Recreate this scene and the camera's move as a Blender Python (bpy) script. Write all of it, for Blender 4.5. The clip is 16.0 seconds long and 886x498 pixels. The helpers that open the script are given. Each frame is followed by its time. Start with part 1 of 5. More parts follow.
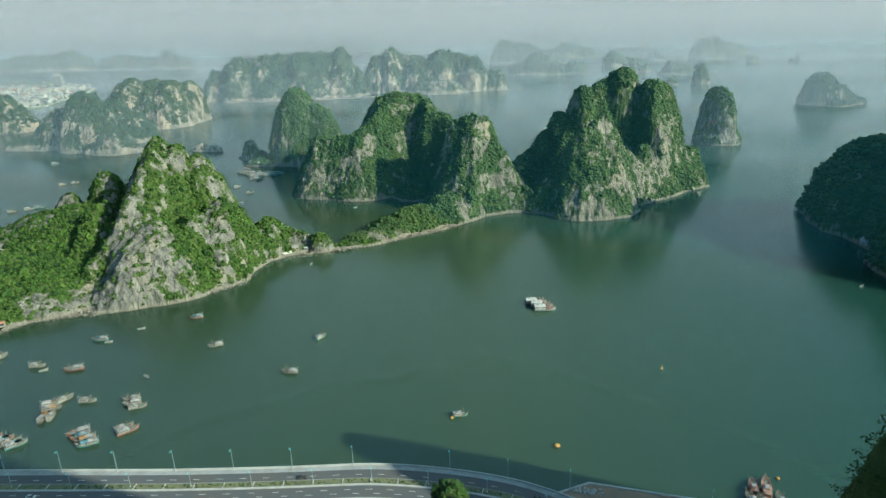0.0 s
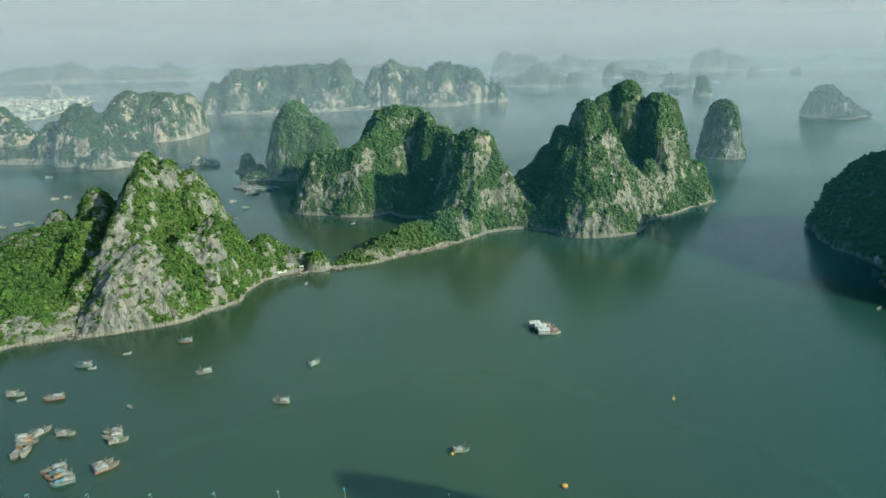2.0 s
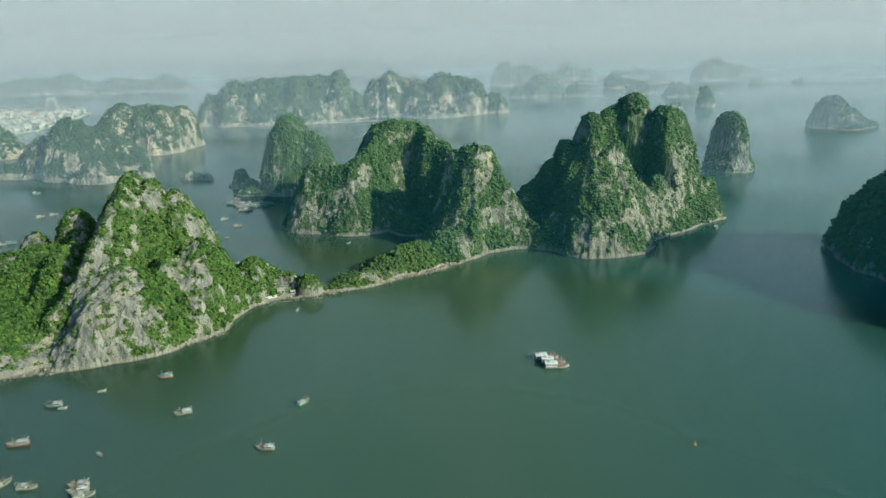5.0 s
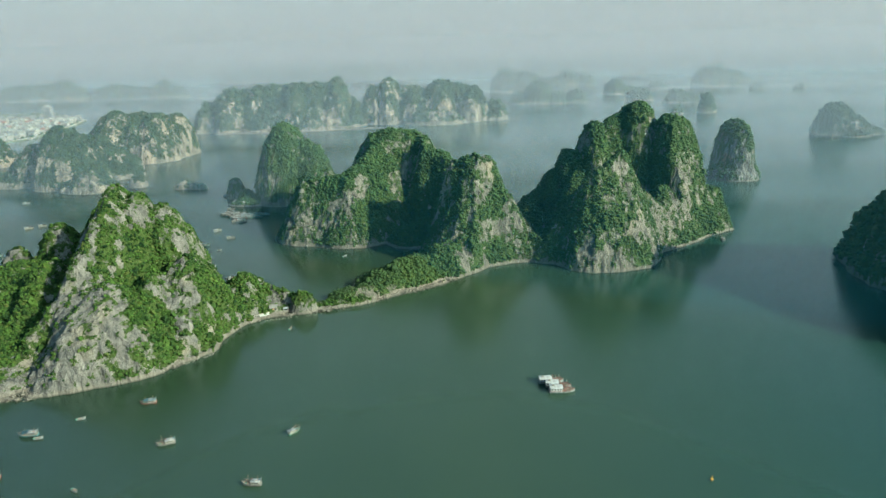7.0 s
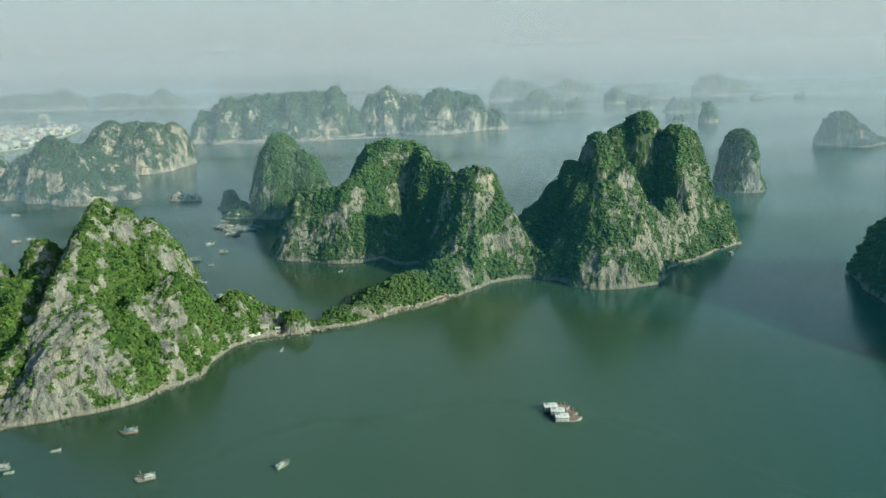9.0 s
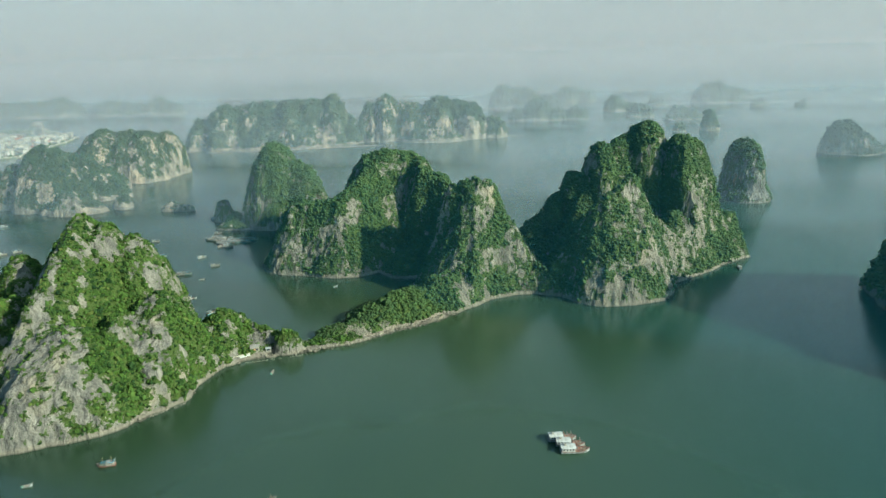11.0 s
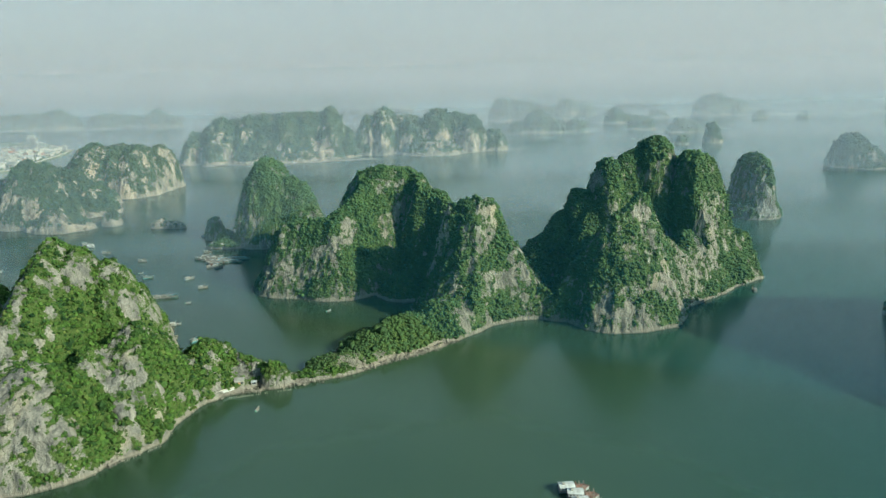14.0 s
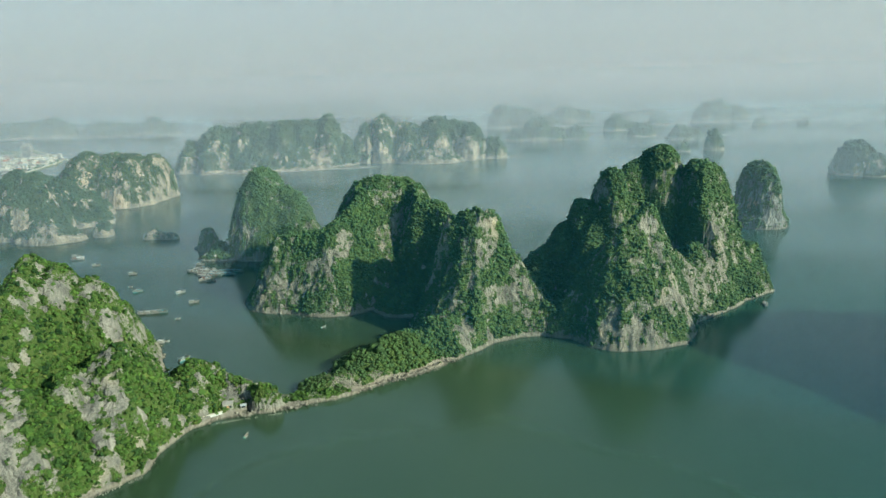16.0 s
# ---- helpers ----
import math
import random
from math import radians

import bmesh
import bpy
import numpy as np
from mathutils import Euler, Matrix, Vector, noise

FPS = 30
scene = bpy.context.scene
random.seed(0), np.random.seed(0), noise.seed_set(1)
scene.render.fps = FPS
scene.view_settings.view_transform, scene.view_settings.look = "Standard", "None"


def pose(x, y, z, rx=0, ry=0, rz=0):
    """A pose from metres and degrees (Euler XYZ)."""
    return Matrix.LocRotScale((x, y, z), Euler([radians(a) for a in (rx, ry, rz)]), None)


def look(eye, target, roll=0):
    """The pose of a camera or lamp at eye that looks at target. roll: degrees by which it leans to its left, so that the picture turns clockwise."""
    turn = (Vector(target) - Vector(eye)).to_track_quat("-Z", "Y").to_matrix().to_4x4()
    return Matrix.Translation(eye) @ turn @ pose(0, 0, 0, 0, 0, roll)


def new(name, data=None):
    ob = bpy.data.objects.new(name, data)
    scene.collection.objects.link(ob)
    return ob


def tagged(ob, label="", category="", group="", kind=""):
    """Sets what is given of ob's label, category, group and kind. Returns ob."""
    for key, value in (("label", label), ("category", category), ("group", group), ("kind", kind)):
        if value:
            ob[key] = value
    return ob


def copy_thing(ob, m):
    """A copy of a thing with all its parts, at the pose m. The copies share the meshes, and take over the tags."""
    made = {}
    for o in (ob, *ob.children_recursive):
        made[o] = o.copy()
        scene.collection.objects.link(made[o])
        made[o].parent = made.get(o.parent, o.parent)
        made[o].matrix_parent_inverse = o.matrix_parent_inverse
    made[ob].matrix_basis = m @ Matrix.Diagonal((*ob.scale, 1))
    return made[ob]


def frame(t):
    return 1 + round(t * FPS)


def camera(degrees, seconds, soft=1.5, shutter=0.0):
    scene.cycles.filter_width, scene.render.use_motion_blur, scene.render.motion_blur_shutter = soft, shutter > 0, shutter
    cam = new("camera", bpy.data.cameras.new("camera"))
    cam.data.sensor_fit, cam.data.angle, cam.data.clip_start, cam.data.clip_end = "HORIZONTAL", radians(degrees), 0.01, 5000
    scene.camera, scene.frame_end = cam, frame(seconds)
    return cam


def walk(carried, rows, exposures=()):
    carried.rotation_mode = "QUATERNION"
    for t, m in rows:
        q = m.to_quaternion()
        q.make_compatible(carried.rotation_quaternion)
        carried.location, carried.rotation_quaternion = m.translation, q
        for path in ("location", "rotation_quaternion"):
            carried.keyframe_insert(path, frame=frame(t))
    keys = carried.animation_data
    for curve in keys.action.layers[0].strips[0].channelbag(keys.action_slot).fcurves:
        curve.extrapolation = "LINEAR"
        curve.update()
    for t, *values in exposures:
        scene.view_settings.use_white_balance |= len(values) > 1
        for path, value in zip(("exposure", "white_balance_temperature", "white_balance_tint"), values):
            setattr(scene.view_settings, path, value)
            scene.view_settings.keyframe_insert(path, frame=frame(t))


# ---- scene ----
cam = camera(69.5, 16.0)
PATH = [
    (0, (1.434, -1.619, 197.239), (1.382, 0.262, 196.562), -1.2),
    (0.5, (1.41, 3.287, 197.303), (1.358, 5.171, 196.636), -1.2),
    (1, (1.427, 8.215, 197.4), (1.375, 10.103, 196.741), -1.2),
    (1.5, (1.454, 13.237, 197.545), (1.401, 15.127, 196.894), -1.2),
    (2, (1.45, 18.348, 197.716), (1.397, 20.241, 197.07), -1.2),
    (2.5, (1.439, 23.548, 197.905), (1.386, 25.442, 197.265), -1.2),
    (3, (1.4, 28.776, 198.094), (1.347, 30.672, 197.459), -1.3),
    (3.5, (1.341, 34.05, 198.268), (1.288, 35.948, 197.638), -1.3),
    (4, (1.314, 39.388, 198.428), (1.261, 41.287, 197.802), -1.3),
    (6.5, (1.321, 66.685, 199.842), (1.269, 68.59, 199.236), -1.4),
    (7, (1.322, 72.135, 199.947), (1.271, 74.042, 199.345), -1.4),
    (7.5, (1.351, 77.677, 200.022), (1.301, 79.585, 199.426), -1.4),
    (8, (1.347, 83.255, 200.087), (1.298, 85.165, 199.496), -1.4),
    (8.5, (1.298, 88.859, 200.155), (1.248, 90.771, 199.57), -1.4),
    (9, (1.227, 94.417, 200.215), (1.178, 96.331, 199.637), -1.4),
    (9.2, (1.215, 96.651, 200.235), (1.164, 98.566, 199.661), -1.3),
    (11.5, (1.18, 122.475, 200.974), (1.135, 124.396, 200.42), -1.4),
    (12, (1.151, 128.012, 201.055), (1.106, 129.935, 200.507), -1.4),
    (12.5, (1.115, 133.511, 201.126), (1.07, 135.436, 200.585), -1.5),
    (13, (1.058, 139.009, 201.203), (1.014, 140.935, 200.667), -1.5),
    (13.5, (0.967, 144.487, 201.282), (0.924, 146.415, 200.752), -1.5),
    (14, (0.846, 149.885, 201.356), (0.803, 151.815, 200.832), -1.4),
    (14.5, (0.74, 155.286, 201.431), (0.699, 157.217, 200.914), -1.4),
    (15, (0.665, 160.698, 201.502), (0.624, 162.631, 200.989), -1.4),
    (15.5, (0.595, 166.105, 201.565), (0.554, 168.039, 201.057), -1.5),
    (16, (0.499, 171.475, 201.599), (0.459, 173.411, 201.095), -1.5),
]
walk(cam, [(t, look(eye, target, roll)) for t, eye, target, roll in PATH],
     exposures=[(0.0, 0.63, 5980, -9), (16.0, 0.63, 6150, -9)])

# ---- world, sun, haze light ----
SUN_AZ = radians(-28)       # towards the sun, from +x
SUN_EL = radians(26.5)
world = bpy.data.worlds.new("sky")
world.use_nodes = True
scene.world = world
wn = world.node_tree
sky = wn.nodes.new("ShaderNodeTexSky")
sky.sky_type = "NISHITA"
sky.sun_disc = False
sky.sun_elevation = SUN_EL
sky.sun_rotation = math.pi / 2 - SUN_AZ
sky.air_density, sky.dust_density, sky.ozone_density = 1.0, 2.9, 2.5
cool = wn.nodes.new("ShaderNodeMix")          # moist marine air: a cool, slightly green skylight
cool.data_type, cool.blend_type = "RGBA", "MULTIPLY"
cool.inputs[0].default_value, cool.inputs[7].default_value = 1.0, (0.70, 1.0, 1.06, 1)
wn.links.new(sky.outputs[0], cool.inputs[6])
wn.links.new(cool.outputs[2], wn.nodes["Background"].inputs[0])
wn.nodes["Background"].inputs[1].default_value = 0.108
sun_data = bpy.data.lights.new("sun", "SUN")
sun_data.energy, sun_data.angle, sun_data.color = 5.0, radians(0.6), (1.0, 0.91, 0.76)
sun = new("sun", sun_data)
sun.matrix_world = look((math.cos(SUN_AZ) * 900, math.sin(SUN_AZ) * 900, math.tan(SUN_EL) * 900), (0, 0, 0))


# ---- materials ----
class Nodes:
    """A small helper that wires the nodes of one material."""

    def __init__(self, name):
        self.mat = bpy.data.materials.new(name)
        self.mat.use_nodes = True
        self.tree = self.mat.node_tree
        self.bsdf = self.tree.nodes["Principled BSDF"]
        self.out = self.tree.nodes["Material Output"]

    def add(self, kind, **values):
        node = self.tree.nodes.new(kind)
        for key, value in values.items():
            setattr(node, key, value)
        return node

    def wire(self, a, b):
        self.tree.links.new(a, b)

    def put(self, socket, value):
        if isinstance(value, bpy.types.NodeSocket):
            self.wire(value, socket)
        else:
            socket.default_value = value

    def place(self, scale=(1, 1, 1), object_space=False):
        if object_space:
            src = self.add("ShaderNodeTexCoord").outputs["Object"]
        else:
            src = self.add("ShaderNodeNewGeometry").outputs["Position"]
        m = self.add("ShaderNodeMapping")
        m.inputs["Scale"].default_value = scale
        self.wire(src, m.inputs["Vector"])
        return m.outputs[0]

    def noise(self, vec, scale, detail=4, rough=0.6):
        n = self.add("ShaderNodeTexNoise")
        self.wire(vec, n.inputs["Vector"])
        n.inputs["Scale"].default_value, n.inputs["Detail"].default_value, n.inputs["Roughness"].default_value = scale, detail, rough
        return n.outputs[0]

    def span(self, v, a, b, c=0.0, d=1.0):
        n = self.add("ShaderNodeMapRange")
        self.wire(v, n.inputs[0])
        for i, q in zip((1, 2, 3, 4), (a, b, c, d)):
            n.inputs[i].default_value = q
        return n.outputs[0]

    def mix(self, f, a, b):
        n = self.add("ShaderNodeMix", data_type="RGBA")
        self.put(n.inputs[0], f)
        self.put(n.inputs[6], a if isinstance(a, bpy.types.NodeSocket) else (*a, 1))
        self.put(n.inputs[7], b if isinstance(b, bpy.types.NodeSocket) else (*b, 1))
        return n.outputs[2]

    def math(self, op, a, b):
        n = self.add("ShaderNodeMath", operation=op)
        self.put(n.inputs[0], a)
        self.put(n.inputs[1], b)
        return n.outputs[0]

    def bump(self, h, strength, distance):
        n = self.add("ShaderNodeBump")
        self.wire(h, n.inputs["Height"])
        n.inputs["Strength"].default_value, n.inputs["Distance"].default_value = strength, distance
        self.wire(n.outputs[0], self.bsdf.inputs["Normal"])

    def done(self, colour, rough=0.8, metal=0.0, spec=0.5):
        self.put(self.bsdf.inputs["Base Color"], colour if isinstance(colour, bpy.types.NodeSocket) else (*colour, 1))
        self.put(self.bsdf.inputs["Roughness"], rough)
        self.bsdf.inputs["Metallic"].default_value = metal
        self.bsdf.inputs["Specular IOR Level"].default_value = spec
        return self.mat


def rock_material(name, light, dark, ochre, scrub, scale=1.0):
    """Weathered limestone with runs of stain, pale tidal band and low scrub where the attribute 'cover' says so."""
    n = Nodes(name)
    flat = n.place((1, 1, 1))
    tall = n.place((1, 1, 0.16))
    runs = n.noise(tall, 0.16 * scale, 6, 0.65)
    patch = n.noise(flat, 0.045 * scale, 4, 0.55)
    fine = n.noise(flat, 0.9 * scale, 5, 0.7)
    c = n.mix(n.span(runs, 0.36, 0.62), dark, light)
    c = n.mix(n.span(patch, 0.56, 0.70), c, ochre)
    c = n.mix(n.math("MULTIPLY", n.span(fine, 0.4, 0.75), 0.55), c, tuple(0.4 * v for v in dark))
    c = n.mix(n.span(n.noise(flat, 2.6 * scale, 3, 0.7), 0.5, 0.7, 0.0, 0.4), c, tuple(1.25 * v for v in light))
    z = n.add("ShaderNodeSeparateXYZ")
    n.wire(flat, z.inputs[0])
    wob = n.math("ADD", z.outputs[2], n.math("MULTIPLY", n.math("SUBTRACT", patch, 0.5), 9.0))
    c = n.mix(n.span(wob, 1.6, 3.6, 0.6, 0.0), c, (0.235, 0.20, 0.155))
    c = n.mix(n.span(z.outputs[2], 0.5, 1.0, 1.0, 0.0), c, (0.10, 0.095, 0.075))
    cover = n.add("ShaderNodeAttribute", attribute_name="cover").outputs["Fac"]
    grown = n.math("ADD", cover, n.math("MULTIPLY", n.math("SUBTRACT", n.noise(flat, 0.42 * scale, 5, 0.75), 0.5), 2.2))
    green = n.mix(n.noise(flat, 0.25 * scale, 5, 0.7), tuple(0.55 * v for v in scrub), tuple(1.5 * v for v in scrub))
    c = n.mix(n.span(grown, 0.44, 0.56), c, green)
    crack = n.add("ShaderNodeTexVoronoi", feature="DISTANCE_TO_EDGE")
    n.wire(n.place((1, 1, 0.45)), crack.inputs["Vector"])
    crack.inputs["Scale"].default_value = 0.16 * scale
    split = n.span(crack.outputs["Distance"], 0.0, 0.10)
    c = n.mix(n.span(crack.outputs["Distance"], 0.0, 0.03, 0.15, 0.0), c, tuple(0.3 * v for v in dark))
    n.bump(n.math("ADD", n.math("ADD", n.math("MULTIPLY", runs, 1.6), n.math("MULTIPLY", fine, 1.3)), n.math("MULTIPLY", split, 0.25)), 0.9, 1.4 / scale)
    return n.done(c, 0.9, spec=0.2)


def leaf_material(name, deep, fresh, dry, vary=0.5):
    n = Nodes(name)
    geo = n.add("ShaderNodeNewGeometry")
    vec = n.place()
    rnd = geo.outputs["Random Per Island"]
    big = n.noise(vec, 0.05, 5, 0.65)
    f = n.math("ADD", n.math("MULTIPLY", rnd, vary), n.math("MULTIPLY", n.span(big, 0.3, 0.7), 1.1 - vary))
    c = n.mix(n.span(f, 0.15, 0.95), deep, fresh)
    c = n.mix(n.span(rnd, 0.93, 1.0, 0.0, 0.7), c, dry)
    speck = n.noise(vec, 2.2, 4, 0.75)
    c = n.mix(n.span(speck, 0.35, 0.7, 0.0, 0.32), c, tuple(0.35 * v for v in deep))
    n.bump(speck, 0.8, 0.45)
    n.done(c, 0.7, spec=0.2)
    glow = n.add("ShaderNodeBsdfTranslucent")
    n.wire(c, glow.inputs["Color"])
    mixed = n.add("ShaderNodeMixShader")
    mixed.inputs[0].default_value = 0.28
    n.wire(n.bsdf.outputs[0], mixed.inputs[1])
    n.wire(glow.outputs[0], mixed.inputs[2])
    n.wire(mixed.outputs[0], n.out.inputs["Surface"])
    return n.mat


ROCK_NEAR = rock_material("limestone", (0.28, 0.258, 0.217), (0.095, 0.093, 0.085), (0.31, 0.27, 0.20), (0.06, 0.09, 0.022))
ROCK_MID = rock_material("limestone_weathered", (0.30, 0.268, 0.212), (0.105, 0.10, 0.082), (0.36, 0.30, 0.21), (0.062, 0.094, 0.026), 0.8)
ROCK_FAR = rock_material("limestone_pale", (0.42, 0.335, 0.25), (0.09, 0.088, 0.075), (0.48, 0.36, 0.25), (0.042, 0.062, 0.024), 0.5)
BOULDER = rock_material("boulder_stone", (0.33, 0.30, 0.25), (0.14, 0.13, 0.115), (0.36, 0.31, 0.23), (0.06, 0.08, 0.03), 2.0)
ROCK_OCHRE = rock_material("ochre_stained_limestone", (0.32, 0.30, 0.265), (0.065, 0.064, 0.058), (0.46, 0.27, 0.16), (0.045, 0.07, 0.02), 0.8)
LEAF_NEAR = leaf_material("forest_leaves", (0.014, 0.040, 0.012), (0.104, 0.182, 0.032), (0.16, 0.165, 0.05), 0.65)
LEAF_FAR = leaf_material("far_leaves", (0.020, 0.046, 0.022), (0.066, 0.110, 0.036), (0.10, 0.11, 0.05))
LEAF_MID = leaf_material("dense_leaves", (0.044, 0.082, 0.034), (0.096, 0.162, 0.048), (0.12, 0.14, 0.055), 0.42)


def water_material():
    n = Nodes("bay_water")
    vec = n.place()
    lanes = n.noise(n.place((1, 0.35, 1)), 0.006, 2, 0.5)
    ripple = n.noise(n.place((1, 1.5, 1)), 0.35, 4, 0.65)
    swell = n.noise(vec, 0.03, 3, 0.5)
    c = n.mix(n.span(n.noise(n.place((1, 0.5, 1)), 0.005, 3, 0.5), 0.2, 0.8), (0.026, 0.048, 0.026), (0.044, 0.067, 0.034))
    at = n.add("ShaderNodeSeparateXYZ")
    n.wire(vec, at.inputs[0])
    c = n.mix(n.span(at.outputs[0], 20, 240), c, (0.015, 0.046, 0.033))          # base colour turns to dark teal towards the east
    c = n.mix(n.span(at.outputs[0], -240, -70, 0.8, 0.0), c, (0.018, 0.034, 0.019))          # the hill's dark reflection, put into the base colour to the west
    calm = n.span(at.outputs[1], 350, 1100, 1.0, 0.12)          # the inner bay lies calmer
    n.bump(n.math("MULTIPLY", n.math("ADD", ripple, n.math("MULTIPLY", swell, 1.5)), calm), 0.08, 0.3)
    n.bsdf.inputs["IOR"].default_value = 1.72
    n.bsdf.inputs["Specular Tint"].default_value = (0.42, 0.95, 1.0, 1)
    return n.done(c, n.span(lanes, 0.2, 0.8, 0.12, 0.30))


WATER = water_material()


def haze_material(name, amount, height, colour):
    """Haze tint on a stand-in sheet: mostly clear, lit by daylight, thinning upward."""
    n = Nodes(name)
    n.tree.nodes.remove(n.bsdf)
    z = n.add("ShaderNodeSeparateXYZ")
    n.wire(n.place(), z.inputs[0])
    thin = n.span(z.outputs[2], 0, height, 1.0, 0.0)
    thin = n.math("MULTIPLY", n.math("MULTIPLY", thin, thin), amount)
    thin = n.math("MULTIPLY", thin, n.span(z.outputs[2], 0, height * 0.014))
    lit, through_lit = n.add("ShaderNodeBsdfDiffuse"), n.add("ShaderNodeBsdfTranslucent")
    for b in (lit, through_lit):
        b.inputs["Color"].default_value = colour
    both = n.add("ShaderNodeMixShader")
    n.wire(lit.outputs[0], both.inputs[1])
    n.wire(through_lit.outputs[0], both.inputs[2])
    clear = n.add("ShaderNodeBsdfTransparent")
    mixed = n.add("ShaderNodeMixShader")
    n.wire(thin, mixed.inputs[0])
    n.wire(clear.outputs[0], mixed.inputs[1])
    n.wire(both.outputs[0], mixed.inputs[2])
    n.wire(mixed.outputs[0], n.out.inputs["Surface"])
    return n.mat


def paint(name, colour, rough=0.6, metal=0.0, wear=0.75, scale=1.4):
    n = Nodes(name)
    vec = n.place(object_space=True)
    worn = n.span(n.noise(vec, scale, 5, 0.7), 0.42, 0.72, 0.0, wear)
    grime = n.span(n.noise(vec, scale * 0.25, 3, 0.5), 0.4, 0.7, 0.0, wear)
    c = n.mix(worn, colour, tuple(0.35 * v + 0.06 for v in colour))
    c = n.mix(grime, c, (0.11, 0.095, 0.08))
    return n.done(c, rough, metal)


WHITE = paint("white_paint", (0.55, 0.55, 0.52), wear=0.6)
CREAM = paint("cream_paint", (0.38, 0.35, 0.29), wear=0.7)
WEATHERED = paint("weathered_grey_wood", (0.24, 0.225, 0.20), wear=0.8)
PINK = paint("faded_red_brown_planks", (0.42, 0.22, 0.16), wear=0.6)
GREY = paint("grey_paint", (0.33, 0.35, 0.35))
DARK = paint("dark_tarred_wood", (0.055, 0.05, 0.045))
WOOD = paint("bare_wood", (0.30, 0.20, 0.12))
RUST = paint("rust_red_paint", (0.27, 0.10, 0.07), wear=0.6)
BLUE = paint("blue_tarpaulin", (0.08, 0.27, 0.36))
TEAL = paint("teal_paint", (0.07, 0.22, 0.23))
ORANGE = paint("orange_tarpaulin", (0.50, 0.26, 0.10))
GREEN = paint("green_paint", (0.07, 0.25, 0.16))
GLASS = paint("dark_window_glass", (0.03, 0.04, 0.05), 0.15, wear=0.1)
CONCRETE = paint("pale_concrete", (0.43, 0.425, 0.40), 0.85, wear=0.3, scale=0.5)
PAVING = paint("grey_paving", (0.31, 0.315, 0.31), 0.85, wear=0.35, scale=0.6)
ASPHALT = paint("asphalt", (0.085, 0.09, 0.095), 0.85, wear=0.5, scale=0.3)
MARKING = paint("road_marking", (0.72, 0.72, 0.68), 0.7, wear=0.4)
METAL = paint("galvanised_steel", (0.42, 0.50, 0.50), 0.45, 0.6, wear=0.2)
LAMP = paint("lamp_head_teal", (0.12, 0.45, 0.48), 0.4, wear=0.1)
BROWN = paint("bare_earth", (0.30, 0.21, 0.14), 0.95, wear=0.5, scale=0.2)
TILE = paint("roof_tiles", (0.40, 0.16, 0.10), 0.8)
BUOY = paint("orange_buoy_paint", (0.75, 0.42, 0.06), 0.5)
SAND = paint("pale_sand", (0.50, 0.44, 0.33), 0.95, wear=0.4, scale=0.3)
VERGE = paint("dry_grass_verge", (0.16, 0.17, 0.08), 0.95, wear=0.5, scale=0.8)
PLASTER = paint("sunlit_plaster", (0.47, 0.425, 0.36), 0.9, wear=0.35, scale=0.15)
TYRE = paint("rubber", (0.03, 0.03, 0.03), 0.8)


# ---- building helpers ----
def thing(name, m, label, category, group="", kind=""):
    ob = new(name)
    ob.empty_display_size = 0.5
    ob.matrix_world = m
    return tagged(ob, label, category, group, kind)


def part(name, bm, material, parent, label="", smooth=False):
    me = bpy.data.meshes.new(name)
    bm.to_mesh(me)
    bm.free()
    me.materials.append(material)
    if smooth:
        for p in me.polygons:
            p.use_smooth = True
    ob = new(name, me)
    ob.parent = parent
    return tagged(ob, label) if label else ob


def box(bm, x0, x1, y0, y1, z0, z1, bevel=0.0):
    g = bmesh.ops.create_cube(bm, size=1.0, matrix=Matrix.Translation(((x0 + x1) / 2, (y0 + y1) / 2, (z0 + z1) / 2)) @ Matrix.Diagonal((x1 - x0, y1 - y0, z1 - z0, 1)))
    if bevel:
        edges = list({e for v in g["verts"] for e in v.link_edges})
        bmesh.ops.bevel(bm, geom=edges, offset=bevel, segments=1, affect="EDGES")
    return bm


def tube(bm, a, b, r0, r1, n=6):
    a, b = Vector(a), Vector(b)
    m = Matrix.Translation((a + b) / 2) @ (b - a).to_track_quat("Z", "Y").to_matrix().to_4x4()
    bmesh.ops.create_cone(bm, cap_ends=True, segments=n, radius1=r0, radius2=r1, depth=(b - a).length, matrix=m)
    return bm


def raw_mesh(name, verts, faces, material, parent=None, smooth=False):
    """A mesh from numpy arrays; faces all have the same number of corners."""
    me = bpy.data.meshes.new(name)
    k = faces.shape[1]
    me.vertices.add(len(verts))
    me.vertices.foreach_set("co", np.ascontiguousarray(verts, dtype=np.float32).ravel())
    me.loops.add(faces.size)
    me.loops.foreach_set("vertex_index", np.ascontiguousarray(faces, dtype=np.int32).ravel())
    me.polygons.add(len(faces))
    me.polygons.foreach_set("loop_start", np.arange(0, faces.size, k, dtype=np.int32))
    me.polygons.foreach_set("loop_total", np.full(len(faces), k, dtype=np.int32))
    me.polygons.foreach_set("use_smooth", np.full(len(faces), smooth))
    me.update(calc_edges=True)
    me.materials.append(material)
    ob = new(name, me)
    ob.parent = parent
    return ob


def hashed(i, j, k, seed):
    h = (i * 374761393 + j * 668265263 + k * 2147483647 + seed * 974634777) & 0xFFFFFFFF
    h = ((h ^ (h >> 13)) * 1274126177) & 0xFFFFFFFF
    return ((h ^ (h >> 16)) & 0xFFFF) / 32767.5 - 1.0


